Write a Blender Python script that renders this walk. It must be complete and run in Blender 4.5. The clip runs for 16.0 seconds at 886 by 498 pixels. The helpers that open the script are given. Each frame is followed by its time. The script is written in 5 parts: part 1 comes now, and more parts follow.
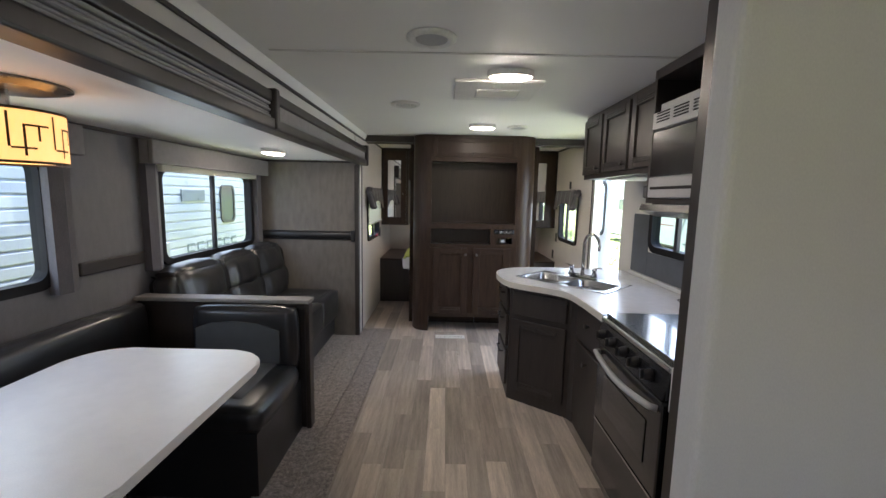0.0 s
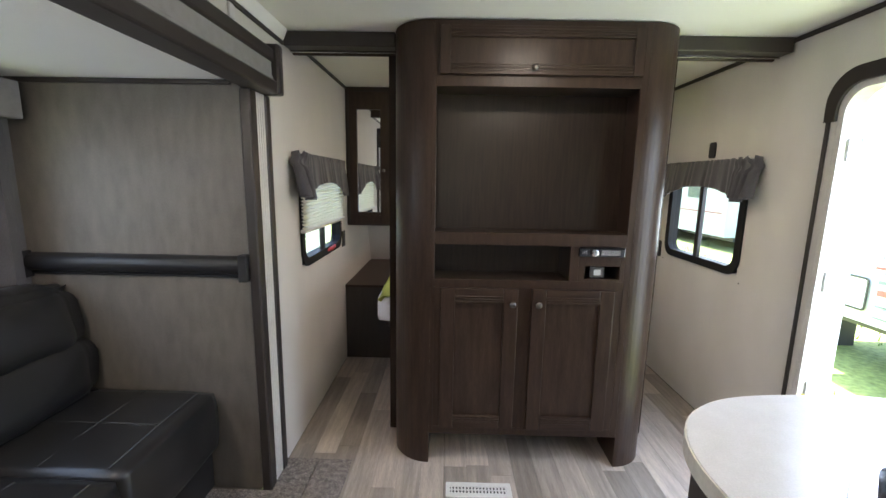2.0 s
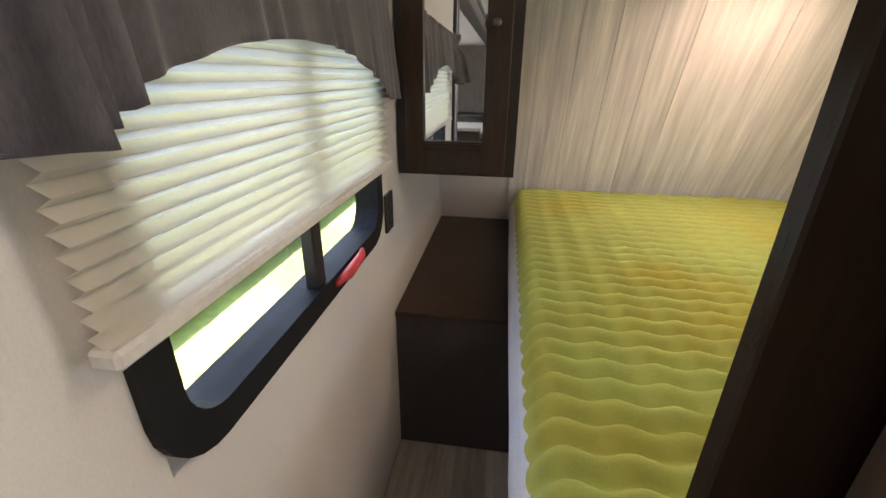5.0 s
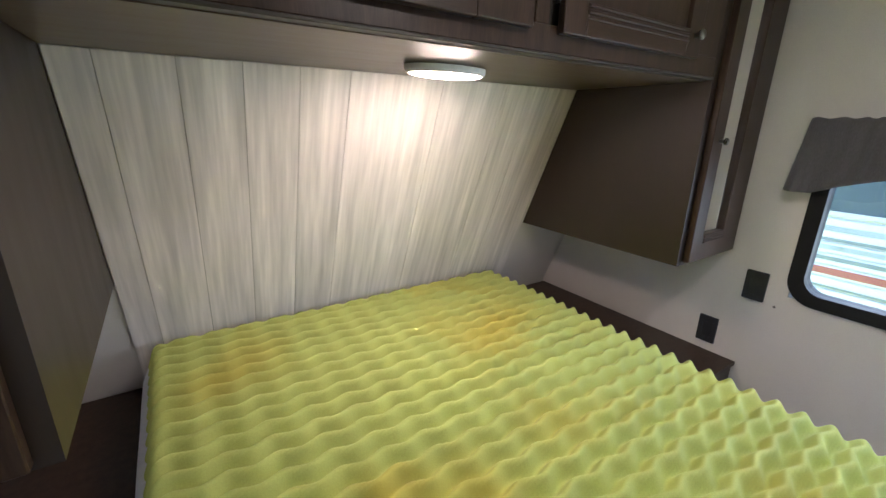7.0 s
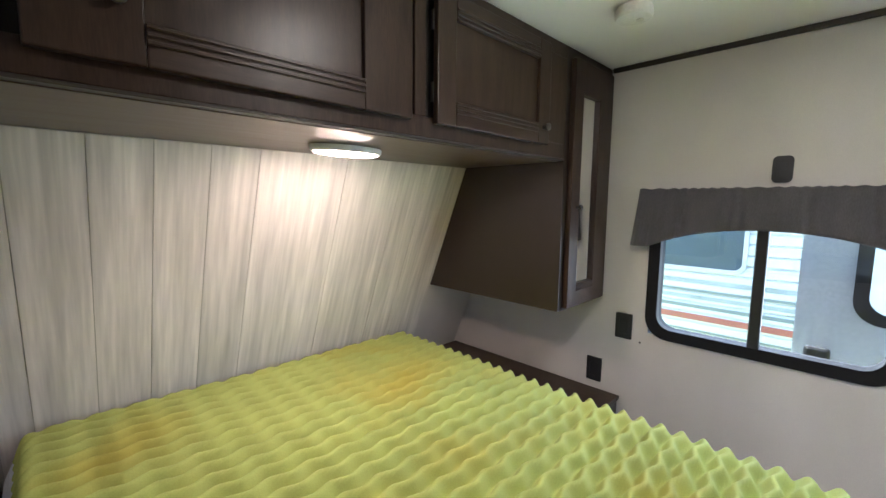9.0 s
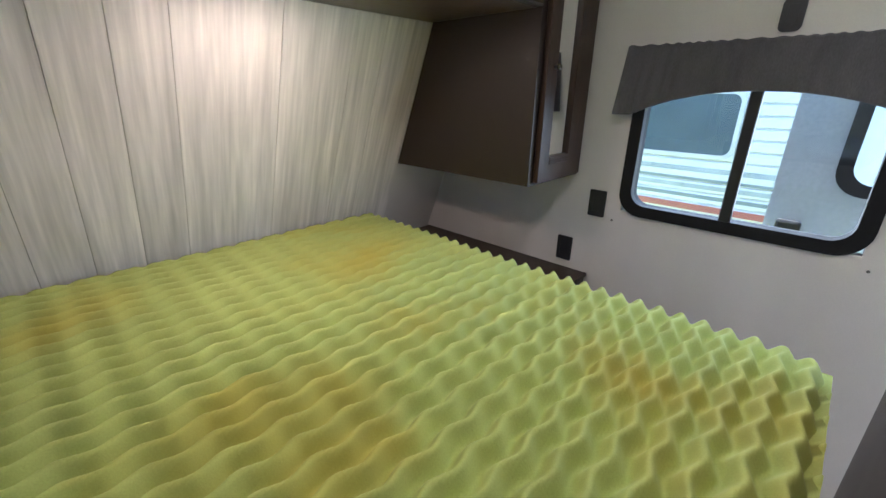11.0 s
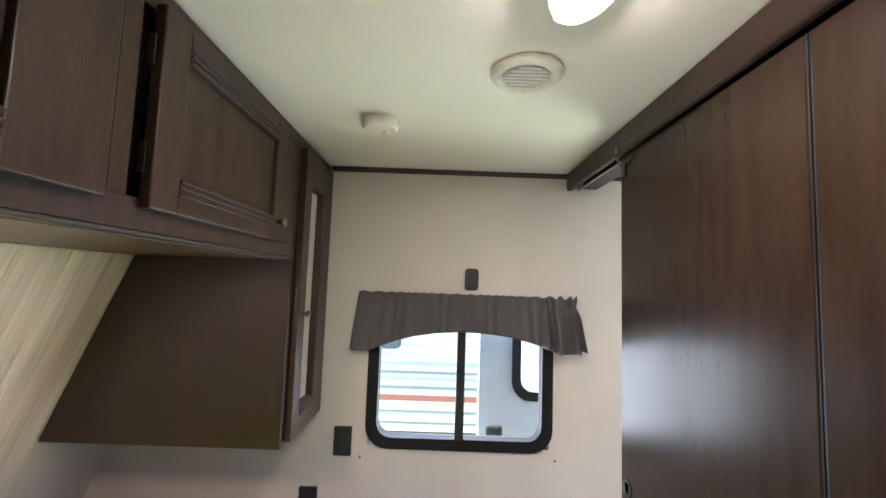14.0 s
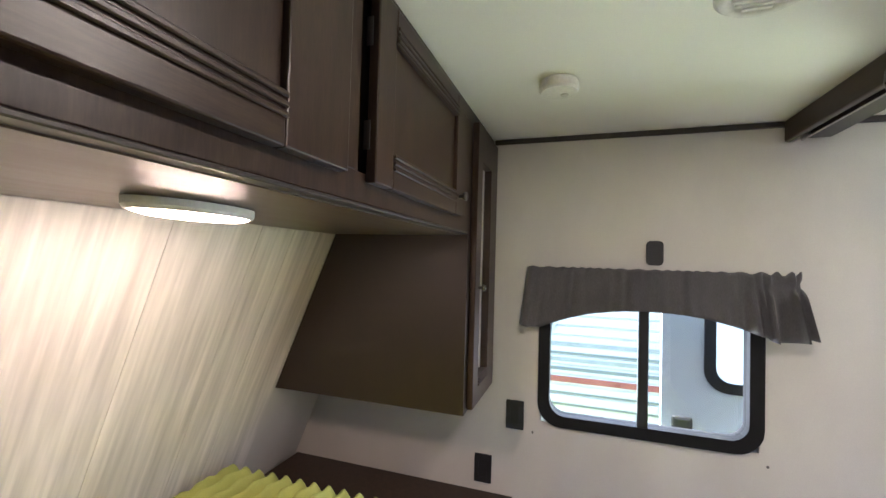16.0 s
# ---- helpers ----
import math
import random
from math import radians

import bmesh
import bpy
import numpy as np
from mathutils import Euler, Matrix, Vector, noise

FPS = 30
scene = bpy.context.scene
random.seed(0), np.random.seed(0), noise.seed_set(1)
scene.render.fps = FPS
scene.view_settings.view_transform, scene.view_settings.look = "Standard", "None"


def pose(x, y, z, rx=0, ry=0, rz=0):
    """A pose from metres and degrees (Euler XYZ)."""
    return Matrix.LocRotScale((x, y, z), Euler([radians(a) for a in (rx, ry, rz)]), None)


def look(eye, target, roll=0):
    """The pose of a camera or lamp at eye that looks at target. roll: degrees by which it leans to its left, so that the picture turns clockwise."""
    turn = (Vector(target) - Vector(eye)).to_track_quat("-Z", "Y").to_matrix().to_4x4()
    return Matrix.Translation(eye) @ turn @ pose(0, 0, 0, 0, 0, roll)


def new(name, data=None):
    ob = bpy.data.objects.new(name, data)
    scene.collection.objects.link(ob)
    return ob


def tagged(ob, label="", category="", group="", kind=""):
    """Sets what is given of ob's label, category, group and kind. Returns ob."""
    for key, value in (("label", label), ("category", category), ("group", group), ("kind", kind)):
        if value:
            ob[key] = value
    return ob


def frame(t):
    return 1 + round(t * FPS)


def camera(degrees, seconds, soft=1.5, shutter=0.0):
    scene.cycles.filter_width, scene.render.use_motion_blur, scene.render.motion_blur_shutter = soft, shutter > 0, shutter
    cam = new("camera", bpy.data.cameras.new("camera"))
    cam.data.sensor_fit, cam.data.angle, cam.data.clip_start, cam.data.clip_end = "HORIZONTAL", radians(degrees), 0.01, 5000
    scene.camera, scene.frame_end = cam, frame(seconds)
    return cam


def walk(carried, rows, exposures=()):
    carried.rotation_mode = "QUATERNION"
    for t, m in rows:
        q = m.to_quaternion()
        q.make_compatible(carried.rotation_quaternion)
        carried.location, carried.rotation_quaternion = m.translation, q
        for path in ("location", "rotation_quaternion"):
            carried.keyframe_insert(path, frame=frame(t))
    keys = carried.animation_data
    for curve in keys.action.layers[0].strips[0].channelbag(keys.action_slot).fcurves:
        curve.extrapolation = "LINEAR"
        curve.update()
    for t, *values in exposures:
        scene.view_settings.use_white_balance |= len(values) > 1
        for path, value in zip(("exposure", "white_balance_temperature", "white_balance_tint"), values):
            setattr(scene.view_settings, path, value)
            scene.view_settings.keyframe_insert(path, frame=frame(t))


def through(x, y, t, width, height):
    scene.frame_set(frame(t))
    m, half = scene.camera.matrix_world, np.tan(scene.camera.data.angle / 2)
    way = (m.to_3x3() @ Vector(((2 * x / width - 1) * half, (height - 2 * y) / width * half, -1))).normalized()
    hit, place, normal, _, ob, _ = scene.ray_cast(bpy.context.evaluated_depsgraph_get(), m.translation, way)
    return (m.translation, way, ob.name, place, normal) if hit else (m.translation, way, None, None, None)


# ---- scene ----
cam = camera(94.3, 16.0)

PATH = [
    (0, (-0.312, -0.258, 1.444), (-0.319, 1.726, 1.188), 1.2),
    (0.3, (-0.381, 0.087, 1.422), (-0.372, 2.072, 1.176), 1.3),
    (0.5, (-0.341, 0.375, 1.437), (-0.342, 2.359, 1.187), 1.3),
    (1, (-0.384, 1.393, 1.406), (-0.404, 3.378, 1.16), 1.0),
    (1.5, (-0.377, 1.792, 1.408), (-0.397, 3.77, 1.112), 1.1),
    (2, (-0.396, 2.169, 1.396), (-0.42, 4.141, 1.066), 1.0),
    (2.5, (-0.422, 2.52, 1.396), (-0.437, 4.485, 1.024), 1.0),
    (3, (-0.492, 2.89, 1.398), (-0.554, 4.848, 0.998), 1.1),
    (3.5, (-0.602, 3.244, 1.387), (-0.772, 5.187, 0.945), 1.1),
    (5.8, (-0.739, 4.446, 1.316), (-1.031, 6.247, 0.496), 0.3),
    (6, (-0.691, 4.503, 1.327), (-0.706, 6.316, 0.483), 0.1),
    (6.2, (-0.649, 4.554, 1.343), (-0.404, 6.347, 0.492), -0.1),
    (6.5, (-0.525, 4.477, 1.446), (-0.054, 6.231, 0.611), -1.4),
    (7, (-0.635, 4.662, 1.501), (0.424, 6.254, 0.916), 1.0),
    (7.5, (-0.643, 4.681, 1.579), (0.731, 6.1, 1.267), 0.7),
    (8, (-0.685, 4.622, 1.572), (0.801, 5.952, 1.428), 0.9),
    (10.5, (-0.634, 4.469, 1.346), (0.576, 5.97, 0.815), 0.9),
    (11, (-0.553, 4.5, 1.372), (0.8, 5.79, 0.66), 0.6),
    (11.5, (-0.527, 4.548, 1.434), (1.134, 5.442, 0.769), 1.3),
    (12, (-0.546, 4.603, 1.496), (1.345, 5.068, 1.043), 1.8),
    (12.5, (-0.569, 4.612, 1.537), (1.402, 4.897, 1.358), 2.0),
    (13, (-0.564, 4.701, 1.583), (1.424, 4.924, 1.584), 1.9),
    (13.5, (-0.564, 4.804, 1.589), (1.428, 4.922, 1.717), 2.0),
    (14, (-0.56, 4.848, 1.581), (1.433, 4.839, 1.746), 2.0),
    (14.5, (-0.58, 4.877, 1.565), (1.413, 4.857, 1.723), 2.0),
    (15, (-0.573, 4.936, 1.561), (1.417, 5.084, 1.699), 1.9),
    (15.5, (-0.545, 4.963, 1.561), (1.405, 5.393, 1.673), 1.8),
    (16, (-0.537, 4.979, 1.556), (1.359, 5.614, 1.605), 1.6),
]
GAPS = [
    (4.3, (-0.80, 3.66, 1.36), (-1.0, 5.56, 0.82), 0.8),
    (5.1, (-0.85, 4.12, 1.325), (-1.12, 5.94, 0.53), 0.5),
]
EXPOSURES = [(0.0, 4.5, 5850, 14), (0.6, 4.75, 5800, 12), (1.2, 4.65, 6300, 15), (2.2, 4.9, 5850, 12), (3.0, 5.35, 6300, 14), (3.6, 5.75, 6100, 13), (5.6, 4.65, 6400, 18), (6.0, 4.6, 6400, 18), (6.5, 5.05, 5300, 13), (8.0, 5.1, 5400, 14), (10.5, 4.9, 5200, 12), (11.0, 4.8, 5150, 12), (12.0, 4.95, 5250, 14), (13.0, 5.4, 5700, 18), (15.0, 5.4, 5700, 18), (16.0, 5.15, 5600, 17)]
walk(cam, [(t, look(eye, target, roll)) for t, eye, target, roll in sorted(PATH + GAPS)], EXPOSURES)

# ---- world and sun ----
world = bpy.data.worlds.new("sky")
scene.world = world
world.use_nodes = True
wn = world.node_tree.nodes
sky = wn.new("ShaderNodeTexSky")
sky.sky_type, sky.sun_disc = "NISHITA", False
sky.sun_elevation, sky.sun_rotation = radians(62), radians(4)
sky.air_density, sky.dust_density = 1.2, 1.5
world.node_tree.links.new(sky.outputs[0], wn["Background"].inputs[0])
wn["Background"].inputs[1].default_value = 0.062
sun = new("sun", bpy.data.lights.new("sun", "SUN"))
sun.data.energy, sun.data.angle, sun.data.color = 2.0, radians(0.5), (1.0, 0.95, 0.87)
sun.matrix_world = look((0.3, 4.6, 8.7), (0, 0, 0))


def skylight(x, y, z, width, height, way, energy, color=(0.97, 0.98, 0.97)):
    """An area lamp in an opening, in place of the sky's light that comes in there."""
    lamp = new("skylight", bpy.data.lights.new("skylight", "AREA"))
    lamp.data.shape, lamp.data.size, lamp.data.size_y = "RECTANGLE", width, height
    lamp.data.energy, lamp.data.color = energy, color
    lamp.matrix_world = look((x, y, z), (x + way[0], y + way[1], z + way[2]))


skylight(1.25, 4.742, 1.18, 0.64, 0.44, (-1, 0, -0.15), 0.27)
skylight(1.42, 3.565, 0.95, 0.64, 1.50, (-1, 0, -0.25), 0.60)
skylight(1.190, 2.36, 1.26, 0.60, 0.26, (-1, 0, 0), 0.06)
skylight(-2.23, 2.99, 1.28, 1.12, 0.52, (1, 0, -0.2), 0.25)
skylight(-2.23, 1.01, 1.29, 1.08, 0.48, (1, 0, -0.2), 0.34)
# Added warm fill at an unseen rear opening, to brighten the partition.
skylight(-0.35, -1.715, 1.35, 0.48, 0.38, (0, 1, 0), 0.20, (1.0, 0.90, 0.82))

# ---- mesh helpers ----
W, H = 1.18, 2.066


def thing(name, at, label="", category="", group="", kind=""):
    ob = new(name)
    ob.location = at
    return tagged(ob, label, category, group, kind)


def part(name, bm, material, parent=None, label="", smooth=False):
    """Links a bmesh, whose verts are in world metres, as one mesh object."""
    me = bpy.data.meshes.new(name)
    bmesh.ops.recalc_face_normals(bm, faces=bm.faces[:])
    bm.to_mesh(me)
    bm.free()
    me.materials.append(material)
    if smooth:
        me.polygons.foreach_set("use_smooth", [True] * len(me.polygons))
    ob = new(name, me)
    if parent:
        ob.parent = parent
        top = parent
        while top.parent:
            top = top.parent
        ob.matrix_parent_inverse = Matrix.Translation(-top.location) if parent == top else Matrix.Identity(4)
    return tagged(ob, label)


def cube(bm, x0, x1, y0, y1, z0, z1, bev=0.0, seg=1):
    made = bmesh.ops.create_cube(bm, size=1.0)["verts"]
    for v in made:
        v.co = Vector(((x0 + x1) / 2 + v.co.x * (x1 - x0), (y0 + y1) / 2 + v.co.y * (y1 - y0), (z0 + z1) / 2 + v.co.z * (z1 - z0)))
    if bev:
        edges = list({e for v in made for e in v.link_edges})
        bmesh.ops.bevel(bm, geom=edges, offset=bev, segments=seg, affect="EDGES", profile=0.5)
    return bm


def box(x0, x1, y0, y1, z0, z1, bev=0.0, seg=1):
    return cube(bmesh.new(), x0, x1, y0, y1, z0, z1, bev, seg)


AXES = {"x": lambda a, b, c: (c, a, b), "y": lambda a, b, c: (a, c, b), "z": lambda a, b, c: (a, b, c)}


def prism(bm, pts, axis, c0, c1):
    """Extrudes a polygon of (a, b) along an axis from c0 to c1."""
    put = AXES[axis]
    low = [bm.verts.new(put(a, b, c0)) for a, b in pts]
    high = [bm.verts.new(put(a, b, c1)) for a, b in pts]
    bm.faces.new(low)
    bm.faces.new(high[::-1])
    n = len(pts)
    for i in range(n):
        bm.faces.new((low[i], high[i], high[(i + 1) % n], low[(i + 1) % n]))
    return bm


def rrect(a0, a1, b0, b1, r, n=6):
    pts = []
    for ca, cb, s in ((a1 - r, b1 - r, 0), (a0 + r, b1 - r, 90), (a0 + r, b0 + r, 180), (a1 - r, b0 + r, 270)):
        for i in range(n + 1):
            q = radians(s + 90 * i / n)
            pts.append((ca + r * math.cos(q), cb + r * math.sin(q)))
    return pts


def ring(bm, outer, inner, axis, c0, c1):
    put = AXES[axis]
    loops = [[bm.verts.new(put(a, b, c)) for a, b in pts] for pts, c in ((outer, c0), (inner, c0), (inner, c1), (outer, c1))]
    n = len(outer)
    for k in range(4):
        p, q = loops[k], loops[(k + 1) % 4]
        for i in range(n):
            bm.faces.new((p[i], p[(i + 1) % n], q[(i + 1) % n], q[i]))
    return bm


def tube(bm, pts, r, n=10, cap=True):
    """A round tube along points; r is one radius or one for each point."""
    pts = [Vector(p) for p in pts]
    rad = r if isinstance(r, (list, tuple)) else [r] * len(pts)
    loops, side = [], None
    for i, p in enumerate(pts):
        d = (pts[min(i + 1, len(pts) - 1)] - pts[max(i - 1, 0)]).normalized()
        if side is None:
            side = d.orthogonal().normalized()
        side = (side - d * side.dot(d)).normalized()
        up = d.cross(side)
        loops.append([bm.verts.new(p + rad[i] * (math.cos(a) * side + math.sin(a) * up)) for a in np.linspace(0, 2 * math.pi, n, endpoint=False)])
    for a, b in zip(loops, loops[1:]):
        for i in range(n):
            bm.faces.new((a[i], a[(i + 1) % n], b[(i + 1) % n], b[i]))
    if cap:
        bm.faces.new(loops[0][::-1])
        bm.faces.new(loops[-1])
    return bm


def lathe(bm, prof, at, axis="z", n=24):
    """Turns a profile of (radius, height) round an axis through at."""
    put = AXES[axis]
    loops = []
    for r, h in prof:
        loops.append([bm.verts.new(Vector(at) + Vector(put(r * math.cos(a), r * math.sin(a), h))) for a in np.linspace(0, 2 * math.pi, n, endpoint=False)])
    for a, b in zip(loops, loops[1:]):
        for i in range(n):
            bm.faces.new((a[i], a[(i + 1) % n], b[(i + 1) % n], b[i]))
    bm.faces.new(loops[0][::-1])
    bm.faces.new(loops[-1])
    return bm


def soft(x0, x1, y0, y1, z0, z1, r=0.04, puff=0.015, cuts=7, wrinkle=0.003, seed=0.0):
    """An upholstered block with rounded edges and swollen faces."""
    bm = bmesh.new()
    made = bmesh.ops.create_cube(bm, size=2.0)["verts"]
    bmesh.ops.subdivide_edges(bm, edges=bm.edges[:], cuts=cuts, use_grid_fill=True)
    c = Vector(((x0 + x1) / 2, (y0 + y1) / 2, (z0 + z1) / 2))
    h = Vector(((x1 - x0) / 2, (y1 - y0) / 2, (z1 - z0) / 2))
    for v in bm.verts:
        u = v.co.copy()
        grow = [math.copysign(abs(a) ** 0.7, a) for a in u]
        p = Vector((grow[i] * h[i] for i in range(3)))
        q = Vector((max(-(h[i] - r), min(h[i] - r, p[i])) for i in range(3)))
        d = p - q
        if d.length > 1e-6:
            p = q + d.normalized() * r
        n = d.normalized() if d.length > 1e-6 else Vector((0, 0, 0))
        flat = (1 - u.x**2 if abs(u.x) < 0.999 else 1) * (1 - u.y**2 if abs(u.y) < 0.999 else 1) * (1 - u.z**2 if abs(u.z) < 0.999 else 1)
        p += n * (puff * flat + wrinkle * noise.noise(Vector((p.x * 9 + seed, p.y * 9, p.z * 9))))
        v.co = c + p
    return bm


# ---- materials ----
def mat(name, col, rough=0.5, metal=0.0, var=0.12, scale=6.0, stretch=(1, 1, 1), fine=90.0, fvar=0.06, bump=0.08, rvar=0.08, rand=0.0, coat=0.0, dist=0.002, spec=0.5, sheen=0.0):
    m = bpy.data.materials.new(name)
    m.use_nodes = True
    nt, b = m.node_tree, m.node_tree.nodes["Principled BSDF"]
    N, L = nt.nodes.new, nt.links.new
    tc, mp = N("ShaderNodeTexCoord"), N("ShaderNodeMapping")
    mp.inputs["Scale"].default_value = stretch
    L(tc.outputs["Object"], mp.inputs[0])
    n1, n2 = N("ShaderNodeTexNoise"), N("ShaderNodeTexNoise")
    n1.inputs["Scale"].default_value, n1.inputs["Detail"].default_value = scale, 4
    n2.inputs["Scale"].default_value, n2.inputs["Detail"].default_value = fine, 3
    for n in (n1, n2):
        L(mp.outputs[0], n.inputs["Vector"])
    sums = None
    for n, amount in ((n1, var), (n2, fvar)):
        r = N("ShaderNodeMapRange")
        r.inputs["From Min"].default_value, r.inputs["From Max"].default_value = 0.3, 0.7
        r.inputs["To Min"].default_value, r.inputs["To Max"].default_value = 1 - amount, 1 + amount
        L(n.outputs["Fac"], r.inputs["Value"])
        if sums is None:
            sums = r.outputs[0]
        else:
            k = N("ShaderNodeMath")
            k.operation = "MULTIPLY"
            L(sums, k.inputs[0])
            L(r.outputs[0], k.inputs[1])
            sums = k.outputs[0]
    if rand:
        oi, r = N("ShaderNodeObjectInfo"), N("ShaderNodeMapRange")
        r.inputs["To Min"].default_value, r.inputs["To Max"].default_value = 1 - rand, 1 + rand
        L(oi.outputs["Random"], r.inputs["Value"])
        k = N("ShaderNodeMath")
        k.operation = "MULTIPLY"
        L(sums, k.inputs[0])
        L(r.outputs[0], k.inputs[1])
        sums = k.outputs[0]
        off = N("ShaderNodeVectorMath")
        off.operation = "ADD"
        wide = N("ShaderNodeVectorMath")
        wide.operation = "SCALE"
        wide.inputs["Scale"].default_value = 37.0
        L(oi.outputs["Random"], wide.inputs[0])
        L(tc.outputs["Object"], off.inputs[0])
        L(wide.outputs[0], off.inputs[1])
        L(off.outputs[0], mp.inputs[0])
    tint = N("ShaderNodeVectorMath")
    tint.operation = "SCALE"
    tint.inputs[0].default_value = col
    L(sums, tint.inputs["Scale"])
    L(tint.outputs[0], b.inputs["Base Color"])
    rr = N("ShaderNodeMapRange")
    rr.inputs["To Min"].default_value, rr.inputs["To Max"].default_value = max(0, rough - rvar), min(1, rough + rvar)
    L(n1.outputs["Fac"], rr.inputs["Value"])
    L(rr.outputs[0], b.inputs["Roughness"])
    b.inputs["Metallic"].default_value = metal
    b.inputs["Coat Weight"].default_value = coat
    b.inputs["Coat Roughness"].default_value = 0.25
    b.inputs["Specular IOR Level"].default_value = spec
    b.inputs["Sheen Weight"].default_value = sheen
    if bump:
        bp = N("ShaderNodeBump")
        bp.inputs["Strength"].default_value, bp.inputs["Distance"].default_value = bump, dist
        L(n2.outputs["Fac"], bp.inputs["Height"])
        L(bp.outputs[0], b.inputs["Normal"])
    return m


def glow(name, col, strength):
    m = bpy.data.materials.new(name)
    m.use_nodes = True
    b = m.node_tree.nodes["Principled BSDF"]
    b.inputs["Base Color"].default_value = (0.85, 0.82, 0.75, 1)
    b.inputs["Emission Color"].default_value = (*col, 1)
    b.inputs["Emission Strength"].default_value = strength
    return m


def glass_mat(name, tint=(0.56, 0.58, 0.58)):
    m = bpy.data.materials.new(name)
    m.use_nodes = True
    nt = m.node_tree
    nt.nodes.clear()
    N, L = nt.nodes.new, nt.links.new
    out, mix, tr, gl, fr, pw, ad = (N("ShaderNode" + s) for s in ("OutputMaterial", "MixShader", "BsdfTransparent", "BsdfGlossy", "LayerWeight", "Math", "Math"))
    fr.inputs[0].default_value = 0.5
    pw.operation, pw.inputs[1].default_value = "POWER", 5.0
    ad.operation, ad.inputs[1].default_value = "ADD", 0.05
    ad.use_clamp = True
    L(fr.outputs["Facing"], pw.inputs[0])
    L(pw.outputs[0], ad.inputs[0])
    tr.inputs[0].default_value = (*tint, 1)
    gl.inputs["Roughness"].default_value = 0.02
    L(ad.outputs[0], mix.inputs[0])
    L(tr.outputs[0], mix.inputs[1])
    L(gl.outputs[0], mix.inputs[2])
    L(mix.outputs[0], out.inputs[0])
    return m


def cloth_mat(name, col, through):
    """Thin cloth that lets some light through."""
    m = mat(name, col, 0.8, var=0.05, scale=12, fvar=0.05, fine=300, bump=0.1)
    nt = m.node_tree
    N, L = nt.nodes.new, nt.links.new
    b, out = nt.nodes["Principled BSDF"], nt.nodes["Material Output"]
    tl, mix = N("ShaderNodeBsdfTranslucent"), N("ShaderNodeMixShader")
    tl.inputs[0].default_value = (*col, 1)
    mix.inputs[0].default_value = through
    L(b.outputs[0], mix.inputs[1])
    L(tl.outputs[0], mix.inputs[2])
    L(mix.outputs[0], out.inputs[0])
    return m


def stained(name, col, spot):
    """Foam whose colour has gone deeper in broad soft patches."""
    m = mat(name, col, 0.85, var=0.05, scale=5, fine=300, fvar=0.05, bump=0.15)
    nt = m.node_tree
    N, L = nt.nodes.new, nt.links.new
    b = nt.nodes["Principled BSDF"]
    old = b.inputs["Base Color"].links[0].from_socket
    tc, n, r, mix = N("ShaderNodeTexCoord"), N("ShaderNodeTexNoise"), N("ShaderNodeMapRange"), N("ShaderNodeMix")
    n.inputs["Scale"].default_value, n.inputs["Detail"].default_value = 2.2, 2
    L(tc.outputs["Object"], n.inputs["Vector"])
    r.inputs["From Min"].default_value, r.inputs["From Max"].default_value = 0.5, 0.78
    L(n.outputs["Fac"], r.inputs["Value"])
    mix.data_type = "RGBA"
    L(r.outputs[0], mix.inputs["Factor"])
    L(old, mix.inputs["A"])
    mix.inputs["B"].default_value = (*spot, 1)
    L(mix.outputs["Result"], b.inputs["Base Color"])
    return m


WOOD = mat("espresso_wood", (0.036, 0.0215, 0.0145), 0.36, var=0.30, scale=5, stretch=(9, 9, 1), fine=40, fvar=0.16, bump=0.06, coat=0.04, rvar=0.05, spec=0.28)
WOOD_H = mat("espresso_wood_across", (0.036, 0.0215, 0.0145), 0.36, var=0.30, scale=5, stretch=(1, 9, 9), fine=40, fvar=0.16, bump=0.06, coat=0.04, rvar=0.05, spec=0.28)
DARK = mat("dark_laminate", (0.036, 0.029, 0.025), 0.4, var=0.15, scale=5, stretch=(8, 8, 1), fine=50, fvar=0.12, bump=0.06)
DOORS = mat("sliding_door_laminate", (0.026, 0.016, 0.011), 0.25, var=0.2, scale=4, stretch=(8, 8, 1), fine=35, fvar=0.08, bump=0.0, coat=0.0, rvar=0.04, spec=0.20)
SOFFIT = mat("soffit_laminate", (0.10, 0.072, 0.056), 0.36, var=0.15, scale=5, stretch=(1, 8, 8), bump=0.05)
# Cabinet wood made darker: the shade inside the recesses is in this colour.
NICHE = mat("shaded_niche_wood", (0.027, 0.018, 0.013), 0.34, var=0.3, scale=6, stretch=(16, 1, 1), fine=30, fvar=0.08, bump=0.0, rvar=0.0, spec=0.35)
SIDEP = mat("smooth_espresso_laminate", (0.021, 0.0135, 0.0092), 0.42, var=0.10, scale=4, stretch=(4, 4, 1), fine=40, fvar=0.06, bump=0.02)
VOID = mat("dark_interior", (0.012, 0.011, 0.010), 0.8, var=0.1)
WALL = mat("beige_wallboard", (0.64, 0.61, 0.57), 0.55, var=0.03, scale=3, stretch=(2, 2, 1), fine=220, fvar=0.04, bump=0.05)
TAUPE = mat("grey_linen_wallboard", (0.25, 0.235, 0.22), 0.5, var=0.10, scale=40, stretch=(1, 1, 0.12), fine=420, fvar=0.10, bump=0.08)
SLATEWALL = mat("slate_linen_wallboard", (0.165, 0.158, 0.158), 0.5, var=0.07, scale=30, stretch=(1, 1, 0.3), fine=420, fvar=0.08, bump=0.06)
TAUPE_END = mat("taupe_linen_panel", (0.155, 0.142, 0.123), 0.45, var=0.14, scale=26, stretch=(1, 1, 0.35), fine=400, fvar=0.12, bump=0.08)
